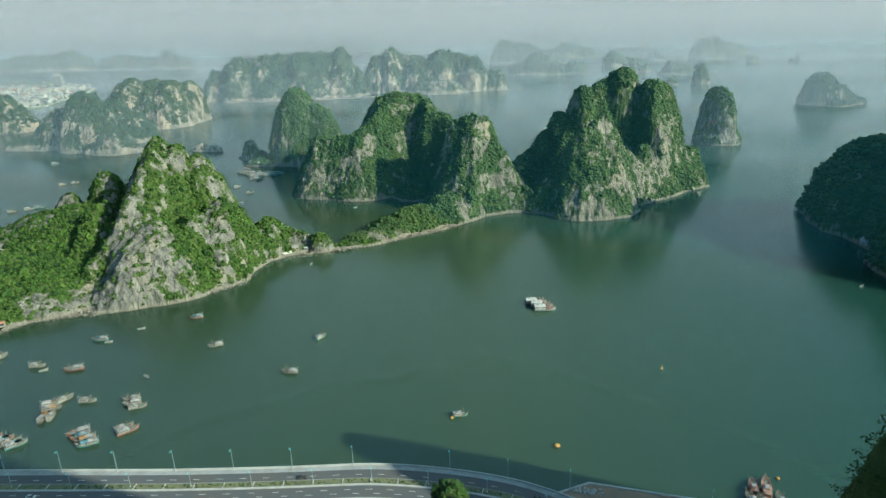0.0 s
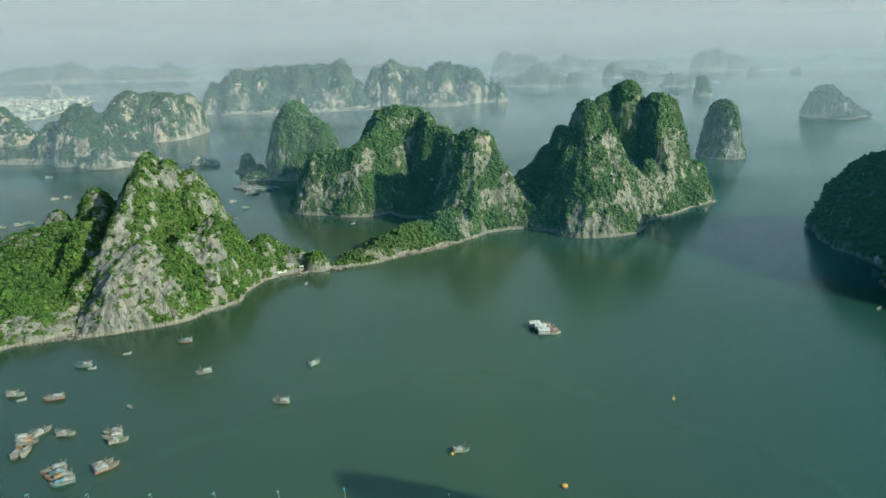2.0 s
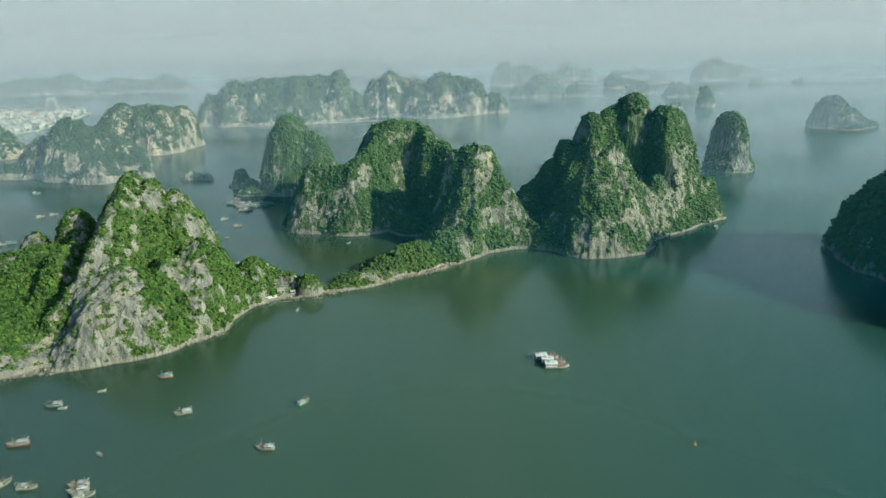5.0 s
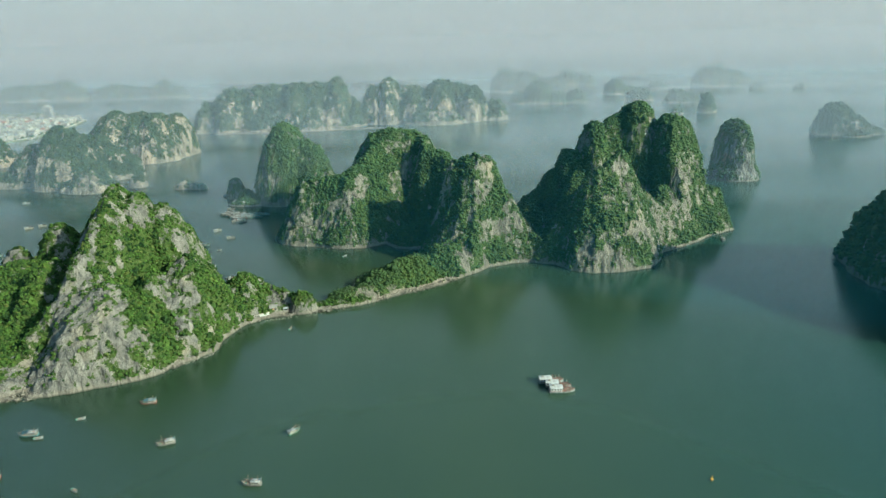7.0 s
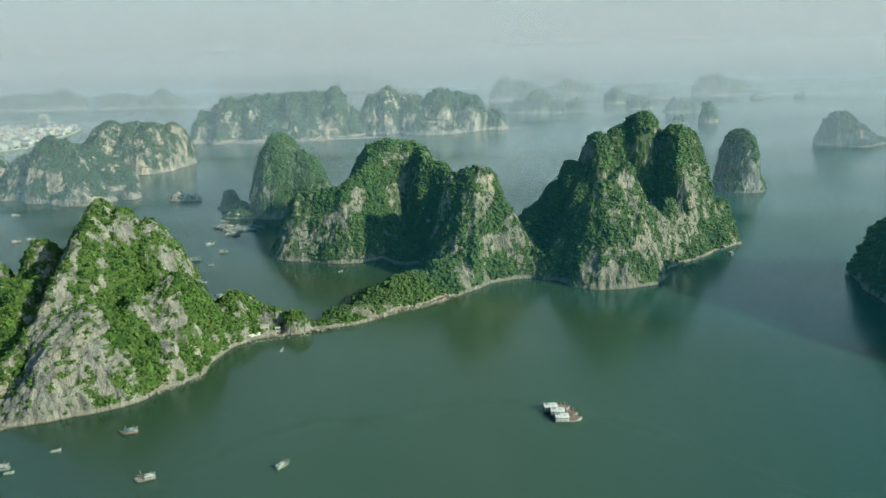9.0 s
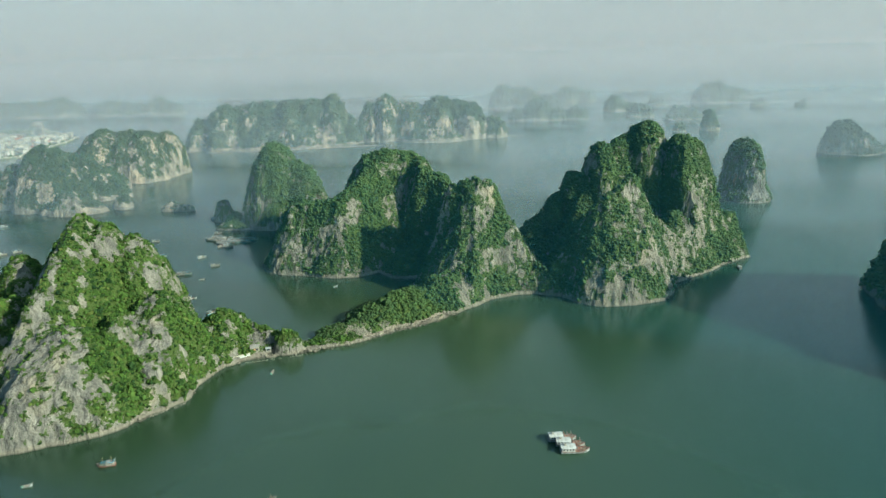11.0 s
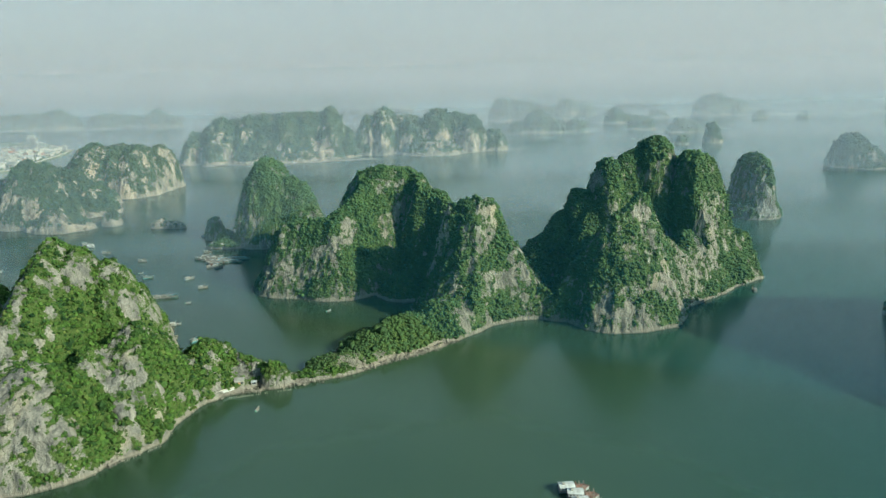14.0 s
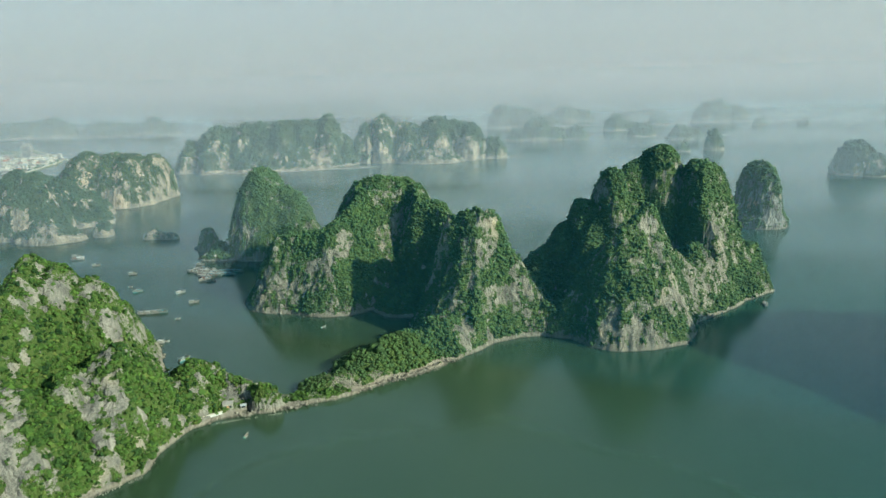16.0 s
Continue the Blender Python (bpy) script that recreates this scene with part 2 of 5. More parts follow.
def wave3(x, y, z, seed):
    """Smooth value noise between -1 and 1."""
    xi, yi, zi = np.floor(x).astype(np.int64), np.floor(y).astype(np.int64), np.floor(z).astype(np.int64)
    fx, fy, fz = x - xi, y - yi, z - zi
    fx, fy, fz = (f * f * f * (f * (f * 6 - 15) + 10) for f in (fx, fy, fz))
    total = 0
    for dx in (0, 1):
        for dy in (0, 1):
            for dz in (0, 1):
                w = (fx if dx else 1 - fx) * (fy if dy else 1 - fy) * (fz if dz else 1 - fz)
                total = total + w * hashed(xi + dx, yi + dy, zi + dz, seed)
    return total


def fbm(x, y, z, seed, octaves=4, gain=0.5):
    total, amp, norm = 0, 1.0, 0
    for o in range(octaves):
        total = total + amp * wave3(x * 2.03 ** o + 17.3 * o, y * 2.03 ** o - 9.1 * o, z * 2.03 ** o, seed + o)
        norm += amp
        amp *= gain
    return total / norm


# the long shore of the joined islands, as it runs along the bay
COAST_X = [-430, -314, -301, -269, -241, -205, -182, -172, -170, -163, -146, -123, -103, -79, -58, -36, -8, 9, 32, 50, 69, 91, 104, 125, 151, 178, 190, 203, 241, 277, 303, 312]
COAST_Y = [330, 384, 401, 410, 418, 434, 460, 474, 499, 520, 532, 538, 545, 556, 570, 585, 604, 624, 645, 654, 657, 649, 632, 623, 626, 636, 650, 680, 708, 740, 757, 800]


def relief(X, Y, lobes, seed, warp, pinnacle, coast=None, rest=-6.0, crests=()):
    """Height of a karst island: lobes (x, y, height, rx, ry, turn, p, q) and crests (start, end, rounding, steepness) joined softly, then warped and fluted."""
    wx = X + warp * fbm(X / 38, Y / 38, X * 0, seed, 4) * 1.6 + warp * 0.35 * fbm(X / 9, Y / 9, X * 0, seed + 20, 3)
    wy = Y + warp * fbm(X / 38, Y / 38, X * 0 + 7.7, seed + 40, 4) * 1.6 + warp * 0.35 * fbm(X / 9, Y / 9, X * 0 + 3.3, seed + 60, 3)
    k = 3.0
    acc = np.exp(np.full(X.shape, rest) / k)
    for cx, cy, h, rx, ry, turn, p, q in lobes:
        c, s = math.cos(radians(turn)), math.sin(radians(turn))
        u, v = ((wx - cx) * c + (wy - cy) * s) / rx, (-(wx - cx) * s + (wy - cy) * c) / ry
        d = np.sqrt(u * u + v * v)
        f = np.where(d < 1, h * np.maximum(0, 1 - d ** p) ** q, -(18 + 0.5 * min(rx, ry)) * (d - 1))
        acc += np.exp(np.clip(f, -30, 400) / k)
    for (ax, ay, az), (bx, by, bz), w, steep in crests:
        run = np.clip(((wx - ax) * (bx - ax) + (wy - ay) * (by - ay)) / ((bx - ax) ** 2 + (by - ay) ** 2), 0, 1)
        d = np.hypot(wx - ax - run * (bx - ax), wy - ay - run * (by - ay))
        acc += np.exp(np.clip(az + (bz - az) * run - steep * (np.sqrt(d * d + w * w) - w), -30, 400) / k)
    Z = k * np.log(acc)
    ridge = 1 - np.abs(fbm(wx / 22, wy / 22, X * 0, seed + 80, 5, 0.55)) * 2.2
    mid = fbm(wx / 11, wy / 11, X * 0, seed + 90, 4)
    Z = Z + np.clip(Z / 22, 0, 1) * (pinnacle * (ridge - 0.45) + pinnacle * 0.55 * mid)
    if coast:
        away = np.full(X.shape, 1e9)
        for ax, ay, bx, by in zip(COAST_X, COAST_Y, COAST_X[1:], COAST_Y[1:]):
            f = np.clip(((X - ax) * (bx - ax) + (Y - ay) * (by - ay)) / ((bx - ax) ** 2 + (by - ay) ** 2), 0, 1)
            away = np.minimum(away, np.hypot(X - ax - f * (bx - ax), Y - ay - f * (by - ay)))
        d = away * np.sign(Y - np.interp(X, COAST_X, COAST_Y)) + 2.2 * fbm(X / 14, Y / 14, X * 0, seed + 97, 4)
        ledge = (1.7 + 1.2 * fbm(X / 9, Y / 9, X * 0, seed + 98, 3) + 1.5 * fbm(X / 3, Y / 3, X * 0, seed + 99, 3)) * np.clip(d / 2.5, 0, 1) * np.clip((8 - d) / 4, 0, 1)
        Z = np.where((d > 0) & (X > coast[0]) & (X < coast[1]), np.maximum(Z, ledge), Z)
        Z = np.where(d < 0, np.minimum(Z, d * 0.9), np.minimum(Z, 1.6 + d * 2.6))
    # a narrow wave-cut ledge at the waterline
    return np.where(Z < 4, 4 - (4 - Z) * 1.2 + 0.7 * np.exp(-((Z - 1.6) / 0.9) ** 2) * fbm(X / 6, Y / 6, X * 0, seed + 95, 3), Z)


def crown_shapes(seed, sub, count=6):
    rng = np.random.RandomState(seed)
    shapes = []
    for _ in range(count):
        bm = bmesh.new()
        bmesh.ops.create_icosphere(bm, subdivisions=sub, radius=1.0)
        v = np.array([x.co[:] for x in bm.verts])
        f = np.array([[x.index for x in g.verts] for g in bm.faces])
        bm.free()
        v *= (1 + rng.uniform(-0.55, 0.5, (len(v), 1)))
        v[:, 2] = np.maximum(v[:, 2] * 0.9, -0.55)
        shapes.append((v, f))
    return shapes


CROWNS_FINE, CROWNS_PLAIN = crown_shapes(3, 2), crown_shapes(5, 1)


def forest(parent, pts, sizes, material, shapes, seed, label):
    """Tree crowns and bushes, packed as one growth."""
    rng = np.random.RandomState(seed)
    V, F, base = [], [], 0
    pick = rng.randint(0, len(shapes), len(pts))
    for s, (v, f) in enumerate(shapes):
        here = np.where(pick == s)[0]
        if not len(here):
            continue
        a = rng.uniform(0, 6.283, len(here))
        c, q = np.cos(a)[:, None], np.sin(a)[:, None]
        r = sizes[here][:, None]
        tall = rng.uniform(0.75, 1.3, len(here))[:, None]
        x = (v[None, :, 0] * c - v[None, :, 1] * q) * r
        y = (v[None, :, 0] * q + v[None, :, 1] * c) * r
        z = v[None, :, 2] * r * tall
        W = np.stack([x, y, z], -1) + pts[here][:, None, :]
        V.append(W.reshape(-1, 3))
        F.append((f[None] + (np.arange(len(here)) * len(v))[:, None, None]).reshape(-1, 3) + base)
        base += len(here) * len(v)
    ob = raw_mesh("forest", np.concatenate(V), np.concatenate(F), material, parent, smooth=material in (LEAF_MID, LEAF_FAR))
    return tagged(ob, label, kind="stuff")


def island(name, label, lobes, step, seed, rock, leaf, warp=6.0, pinnacle=7.0, bare=(), spacing=3.4, size=(1.6, 3.2), green=0.0,
           shapes=CROWNS_PLAIN, category="island", grow=None, lush=(), coast=None, stones=0, margin=12, flute=2.2, foot=0.0, crests=(), mottle=1.0, cling=0.07, rugged=1.5, leaf_label="dense green jungle trees and bushes"):
    """A limestone island: rock with real relief and the forest that clings to it. bare: (x, y, z, r) spots of naked cliff."""
    x0 = min(l[0] - max(l[3], l[4]) for l in lobes) - margin
    x1 = max(l[0] + max(l[3], l[4]) for l in lobes) + margin
    y0 = min(l[1] - max(l[3], l[4]) for l in lobes) - margin
    y1 = max(l[1] + max(l[3], l[4]) for l in lobes) + margin
    gx, gy = np.arange(x0, x1, step), np.arange(y0, y1, step)
    X, Y = np.meshgrid(gx, gy)
    Z = relief(X, Y, lobes, seed, warp, pinnacle, coast, crests=crests)
    dzx, dzy = np.gradient(Z, step)[1], np.gradient(Z, step)[0]
    slope = np.hypot(dzx, dzy)
    PX = X + flute * fbm(X / 7, Y / 7, Z / 22, seed + 5, 3) * np.clip(Z / 6, 0, 1)
    PY = Y + flute * fbm(X / 7, Y / 7, Z / 22 + 40, seed + 6, 3) * np.clip(Z / 6, 0, 1)
    crag = np.clip(Z / 4, 0, 1) * min(step, 2.0) * rugged
    PX = PX + 0.9 * crag * fbm(X / 3.1, Y / 3.1, Z / 4.3, seed + 7, 2)
    PY = PY + 0.9 * crag * fbm(X / 3.1, Y / 3.1, Z / 4.3 + 90, seed + 8, 2)
    patch = 0.6 * fbm(X / 26, Y / 26, Z / 34, seed + 11, 2) + mottle * (0.8 * fbm(X / 8, Y / 8, Z / 26, seed + 12, 2) + 1.1 * fbm(X / 4.0, Y / 4.0, Z / 6.0, seed + 13, 2))
    cover = 0.70 + green + 0.80 * patch - cling * np.clip(slope - 0.8, 0, 4)
    for bx, by, bz, br in bare:
        d = np.sqrt((X - bx) ** 2 + (Y - by) ** 2 + ((Z - bz) * 0.8) ** 2) / br
        cover -= 0.8 * np.clip(1.35 - d, 0, 0.8)
    for bx, by, bz, br in lush:
        d = np.sqrt((X - bx) ** 2 + (Y - by) ** 2 + ((Z - bz) * 0.8) ** 2) / br
        cover += 0.8 * np.clip(1.35 - d, 0, 0.8)
    grain = max(1.0, step / 1.3)
    tuft = np.clip((fbm(X / (2.8 * grain), Y / (2.8 * grain), Z / (3.4 * grain), seed + 14, 2) - 0.05) * 3.4, 0, 1)
    cover = np.maximum(cover, 0.72 * tuft)
    gap = np.clip((fbm(X / (6.5 * grain), Y / (6.5 * grain), Z / (13 * grain), seed + 15, 2) - 0.16) * 3.0, 0, 1) * np.clip(slope - 0.7, 0, 1)
    cover = cover - foot * np.clip((11 - Z) / 6, 0, 1) * np.clip(slope, 0, 1)
    cover = np.where(Z < 2.6, -0.5, cover - 0.45 * mottle * gap)
    ny, nx = X.shape
    idx = np.arange(nx * ny).reshape(ny, nx)
    quads = np.stack([idx[:-1, :-1], idx[:-1, 1:], idx[1:, 1:], idx[1:, :-1]], -1).reshape(-1, 4)
    zr = Z.ravel()
    quads = quads[zr[quads].max(1) > -1.5]
    used = np.unique(quads)
    remap = np.full(nx * ny, -1)
    remap[used] = np.arange(len(used))
    verts = np.stack([PX.ravel(), PY.ravel(), zr], -1)[used]
    top = thing(name, Matrix.Identity(4), label, category)
    ob = raw_mesh("rock", verts, remap[quads], rock, top, smooth=step > 2.5)
    at = ob.data.attributes.new("cover", "FLOAT", "POINT")
    at.data.foreach_set("value", cover.ravel()[used].astype(np.float32))
    # trees, spread evenly over the sloping surface
    rng = np.random.RandomState(seed + 77)
    n = int((x1 - x0) * (y1 - y0) / spacing ** 2 * 3.0)
    i, j = rng.randint(1, ny - 1, n), rng.randint(1, nx - 1, n)
    chance = np.clip((cover[i, j] + 0.05) / 0.75, 0, 1) ** 1.8
    keep = (Z[i, j] > 3.0) & (rng.uniform(0, 1, n) < chance) & (rng.uniform(0, 3.0, n) < np.sqrt(1 + slope[i, j] ** 2))
    if grow:
        keep &= (X[i, j] > grow[0]) & (X[i, j] < grow[1]) & (Y[i, j] > grow[2]) & (Y[i, j] < grow[3])
    i, j = i[keep], j[keep]
    thick = np.clip((cover[i, j] - 0.3) / 0.7, 0, 1)
    r = (size[0] + (size[1] - size[0]) * thick) * rng.uniform(0.65, 1.25, len(i)) / (1 + 0.06 * np.clip(slope[i, j], 0, 3))
    r = r * np.where((thick > 0.5) & (rng.uniform(0, 1, len(i)) < 0.06), 1.7, 1.0)
    pts = np.stack([PX[i, j] + rng.uniform(-1, 1, len(i)) * step, PY[i, j] + rng.uniform(-1, 1, len(i)) * step, Z[i, j] + r * rng.uniform(-0.35, 0.45, len(i))], -1)
    big = (r > (2.4 if shapes is CROWNS_FINE else 1e9))
    if big.any():
        forest(top, pts[big], r[big], leaf, CROWNS_FINE, seed, leaf_label)
    if (~big).any():
        ob = forest(top, pts[~big], r[~big], leaf, CROWNS_PLAIN, seed + 1, "green bushes rooted in the rock" if big.any() else leaf_label)
        ob.name = "scrub" if big.any() else "forest"
    if stones:
        i, j = np.where((Z > -0.7) & (Z < 1.6))
        pick = rng.choice(len(i), min(stones, len(i)), replace=False)
        i, j = i[pick], j[pick]
        r = 0.3 + 1.1 * rng.uniform(0, 1, len(i)) ** 3
        pts = np.stack([X[i, j] + rng.uniform(-2, 2, len(i)), Y[i, j] + rng.uniform(-2, 2, len(i)), np.maximum(Z[i, j], -0.2)], -1)
        ob = forest(top, pts, r, BOULDER, CROWNS_PLAIN, seed + 3, "fallen limestone boulders along the waterline")
        ob.name = "scree"
    return top


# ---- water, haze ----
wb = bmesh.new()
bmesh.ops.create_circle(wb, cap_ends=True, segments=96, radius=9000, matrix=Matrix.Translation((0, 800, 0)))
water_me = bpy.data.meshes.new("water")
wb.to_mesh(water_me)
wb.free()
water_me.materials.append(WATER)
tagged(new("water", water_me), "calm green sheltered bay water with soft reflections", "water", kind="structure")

# Haze tints for upright stand-in sheets; the near teal also colours the shade.
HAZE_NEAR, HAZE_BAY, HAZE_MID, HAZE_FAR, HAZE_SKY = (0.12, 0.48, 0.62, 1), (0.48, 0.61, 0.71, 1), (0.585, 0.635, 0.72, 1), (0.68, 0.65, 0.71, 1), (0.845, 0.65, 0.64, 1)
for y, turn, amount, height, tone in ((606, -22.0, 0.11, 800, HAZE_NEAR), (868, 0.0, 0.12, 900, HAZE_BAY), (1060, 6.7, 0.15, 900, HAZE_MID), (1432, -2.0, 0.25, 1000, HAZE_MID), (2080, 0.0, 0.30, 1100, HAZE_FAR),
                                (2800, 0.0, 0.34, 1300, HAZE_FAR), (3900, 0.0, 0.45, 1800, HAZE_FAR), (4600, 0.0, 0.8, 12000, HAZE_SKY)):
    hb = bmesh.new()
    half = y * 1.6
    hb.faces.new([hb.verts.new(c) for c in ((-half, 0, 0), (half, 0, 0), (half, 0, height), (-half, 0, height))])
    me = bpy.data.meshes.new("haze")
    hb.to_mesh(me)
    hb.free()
    me.materials.append(haze_material("haze_sheet", amount, height, tone))
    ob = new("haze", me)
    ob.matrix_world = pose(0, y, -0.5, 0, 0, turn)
    tagged(ob, "tinted sheet standing in for sea haze over the water", "haze", kind="structure")

# ---- islands ----
island("island", "steep limestone hill with grey rock slab and green jungle gullies", [
    (-259, 541, 105, 41, 117, 0, 1.35, 0.95), (-240, 470, 52, 52, 58, 0, 1.50, 0.85), (-226, 548, 91, 37, 45, 0, 1.48, 0.85), (-243, 542, 99, 28, 49, 0, 1.76, 0.80),
    (-197, 500, 51, 36, 44, 0, 1.48, 0.85), (-316, 552, 74, 25, 32, 0, 2.02, 0.70), (-350, 550, 56, 25, 16, 0, 1.94, 0.70), (-340, 462, 26, 78, 72, 0, 2.00, 0.70),
    (-435, 480, 33, 100, 101, 0, 2.83, 0.70), (-335, 522, 50, 96, 62, 0, 1.71, 0.80), (-173, 555, 29, 22, 38, -10, 1.42, 0.85), (-152, 556, 19, 36, 8, -8, 1.24, 0.85),
    (-124, 547, 17, 13, 7, 0, 2.2, 0.60), (-162, 560, 14, 29, 29, 0, 1.35, 0.85), (-95, 557, 4, 34, 8, 8, 3.01, 0.60), (-197, 510, 60, 34, 46, 0, 1.50, 0.85),
    (-299, 508, 58, 27, 50, 0, 1.60, 0.80), (-215, 488, 54, 22, 36, 0, 1.70, 0.85)], 1.15, 37, ROCK_NEAR, LEAF_NEAR, warp=3.4, pinnacle=3.0, spacing=1.58, size=(0.36, 1.35), shapes=CROWNS_FINE, grow=(-420, 0, 380, 605), stones=2600, coast=(-420, -90), flute=1.3,
    crests=(((-256, 540, 103), (-254, 507, 93), 5, 2.0), ((-254, 507, 93), (-264, 475, 60), 5, 2.2), ((-264, 475, 60), (-282, 448, 28), 4, 2.4)),
    bare=((-270, 418, 10, 20), (-245, 432, 20, 22), (-250, 452, 40, 18), (-262, 470, 58, 18), (-268, 498, 78, 12), (-268, 528, 97, 7), (-123, 556, 6, 9), (-355, 540, 52, 12), (-300, 410, 6, 14),
          (-226, 457, 43, 8), (-233, 467, 52, 8), (-220, 445, 33, 8), (-248, 510, 79, 5.5), (-255, 511, 87, 5.5), (-240, 532, 95, 5.5), (-245, 525, 87, 5), (-224, 539, 84, 4), (-213, 536, 69, 4.5), (-202, 505, 54, 4),
          (-190, 491, 43, 7), (-190, 486, 34, 7.5), (-198, 477, 31, 4), (-189, 471, 24, 5), (-179, 494, 25, 4), (-208, 449, 28, 6), (-212, 443, 25, 7), (-184, 464, 11, 5.5), (-150, 545, 10, 6), (-142, 548, 10, 5)),
    lush=((-230, 516, 54, 19), (-224, 494, 37, 17), (-180, 506, 37, 13), (-173, 519, 24, 10), (-198, 456, 13, 8), (-178, 475, 16, 5), (-239, 517, 70, 6), (-232, 524, 71, 8), (-206, 466, 31, 12), (-330, 450, 20, 40), (-300, 480, 35, 22)), green=0.06)
island("island", "twin-peaked limestone island with jungle valley and pale cliffs", [
    (29, 694, 100, 33, 48, 0, 1.60, 0.85), (-74, 808, 111, 60, 42, 0, 2.80, 0.66), (-20, 794, 90, 40, 34, 0, 1.80, 0.75), (-52, 809, 110, 46, 40, 0, 2.60, 0.70),
    (-107, 778, 70, 47, 36, 0, 2.00, 0.70), (-148, 772, 63, 49, 36, 10, 1.96, 0.65), (-44, 616, 20, 60, 26, 38, 1.50, 0.85), (12, 737, 85, 26, 44, 0, 2.13, 0.85),
    (-12, 640, 27, 34, 28, 0, 1.40, 0.90), (64, 697, 41, 24, 37, 0, 1.41, 0.90), (-84, 573, 10, 30, 11, 15, 2.00, 0.70), (-44, 738, 22, 36, 34, 0, 1.40, 0.95)], 1.05, 23, ROCK_MID, LEAF_MID,
    warp=2.8, pinnacle=3.0, spacing=1.64, size=(0.5, 1.45), grow=(-300, 200, 500, 815), stones=1600, coast=(-96, 90), flute=1.3, mottle=0.7, cling=0.07,
    crests=(((-2, 690, 94), (21, 684, 102), 6, 3.4), ((-2, 690, 94), (-6, 668, 45), 4, 4.2), ((21, 684, 102), (37, 672, 84), 6, 1.9), ((37, 672, 84), (66, 662, 36), 6, 1.8),
            ((-38, 792, 104), (-35, 768, 95), 4, 3.0), ((-35, 768, 95), (-33, 750, 38), 4, 2.8), ((-35, 770, 95), (-8, 752, 86), 5, 4.0), ((-116, 754, 75), (-88, 784, 104), 8, 2.0), ((-164, 758, 64), (-116, 754, 75), 9, 2.2)),
    bare=((-168, 740, 10, 20), (-146, 740, 9, 15), (-163, 752, 37, 8), (-102, 740, 53, 8), (-136, 765, 56, 8), (-86, 745, 86, 7), (-34, 740, 82, 6), (22, 683, 86, 8), (20, 671, 66, 10), (2, 640, 37, 8), (30, 658, 34, 10), (7, 629, 19, 9), (14, 655, 50, 7),
          (44, 665, 35, 7), (53, 676, 41, 7), (7, 625, 8, 6), (30, 687, 90, 5), (-58, 582, 3, 5)),
    lush=((-75, 590, 8, 16), (-65, 750, 107, 13), (-130, 755, 60, 18), (-95, 765, 85, 16), (-24, 625, 18, 15), (0, 687, 73, 8), (39, 674, 63, 8), (-131, 738, 25, 9), (32, 650, 12, 8), (47, 657, 9, 8), (-50, 720, 25, 30), (-40, 612, 14, 25), (-98, 738, 30, 18), (-78, 735, 60, 18)), green=0.1)
island("island", "massive many-headed limestone island with forested tops and grey cliffs", [
    (198, 790, 139, 34, 40, 0, 2.50, 0.62), (172, 788, 120, 31, 36, 0, 2.14, 0.65), (149, 776, 117, 22, 36, 0, 2.58, 0.55), (126, 784, 88, 20, 30, 0, 2.80, 0.50),
    (219, 790, 116, 38, 36, 0, 2.20, 0.70), (228, 770, 124, 26, 36, 0, 2.6, 0.60), (240, 766, 124, 33, 42, 0, 2.80, 0.55), (246, 752, 90, 29, 36, 0, 2.40, 0.65),
    (152, 656, 36, 48, 26, 0, 1.60, 0.85), (272, 768, 46, 36, 46, 0, 3.20, 0.60), (90, 787, 43, 40, 50, 0, 1.40, 0.90), (109, 785, 66, 27, 38, 0, 2.00, 0.75), (210, 722, 60, 38, 46, 0, 1.50, 0.90),
    (92, 694, 16, 30, 32, 0, 1.60, 0.90), (150, 728, 58, 50, 50, 0, 2.0, 0.80)],
    1.05, 363, ROCK_MID, LEAF_MID, warp=2.2, pinnacle=2.2, spacing=1.64, size=(0.5, 1.45), grow=(0, 400, 500, 825), stones=1500, coast=(82, 300), flute=1.3, mottle=0.7, cling=0.085,
    crests=(((153, 668, 101), (120, 656, 83), 5, 2.0), ((120, 656, 83), (110, 647, 50), 4, 2.4), ((110, 647, 50), (101, 638, 8), 4, 2.6),
            ((153, 668, 101), (171, 675, 93), 4, 2.0), ((171, 675, 93), (190, 686, 68), 5, 1.8), ((190, 686, 68), (212, 694, 44), 6, 1.6), ((153, 668, 101), (150, 700, 78), 6, 2.2),
            ((150, 776, 117), (128, 752, 62), 8, 2.4), ((156, 780, 114), (186, 790, 130), 9, 2.6), ((245, 740, 104), (243, 724, 66), 6, 2.8)),
    bare=((250, 722, 82, 20), (240, 713, 52, 19), (248, 724, 104, 14), (214, 690, 45, 15), (158, 650, 76, 9), (172, 645, 34, 12), (152, 662, 92, 7), (140, 640, 60, 7), (120, 632, 12, 9), (150, 628, 8, 10), (196, 672, 40, 9)),
    lush=((110, 740, 50, 40), (205, 738, 75, 20), (190, 740, 80, 30), (190, 780, 143, 25), (235, 760, 128, 25), (128, 645, 50, 12), (180, 638, 14, 10), (274, 735, 18, 16), (268, 728, 40, 12)), green=0.1)
island("island", "tall limestone tower island with bushes on its ledges", [
    (-235, 952, 105, 46, 48, 0, 2.10, 0.72), (-203, 940, 84, 44, 34, 0, 1.60, 0.80), (-285, 925, 10, 24, 14, 0, 1.60, 0.80), (-291, 938, 17, 14, 10, 0, 1.8, 0.80), (-288, 920, 3.2, 24, 10, 0, 3.0, 0.5)],
    1.4, 41, ROCK_MID, LEAF_MID, warp=4.0, pinnacle=4, spacing=1.8, size=(0.6, 1.5), stones=300, green=0.26, mottle=0.7, lush=((-291, 938, 14, 14),))
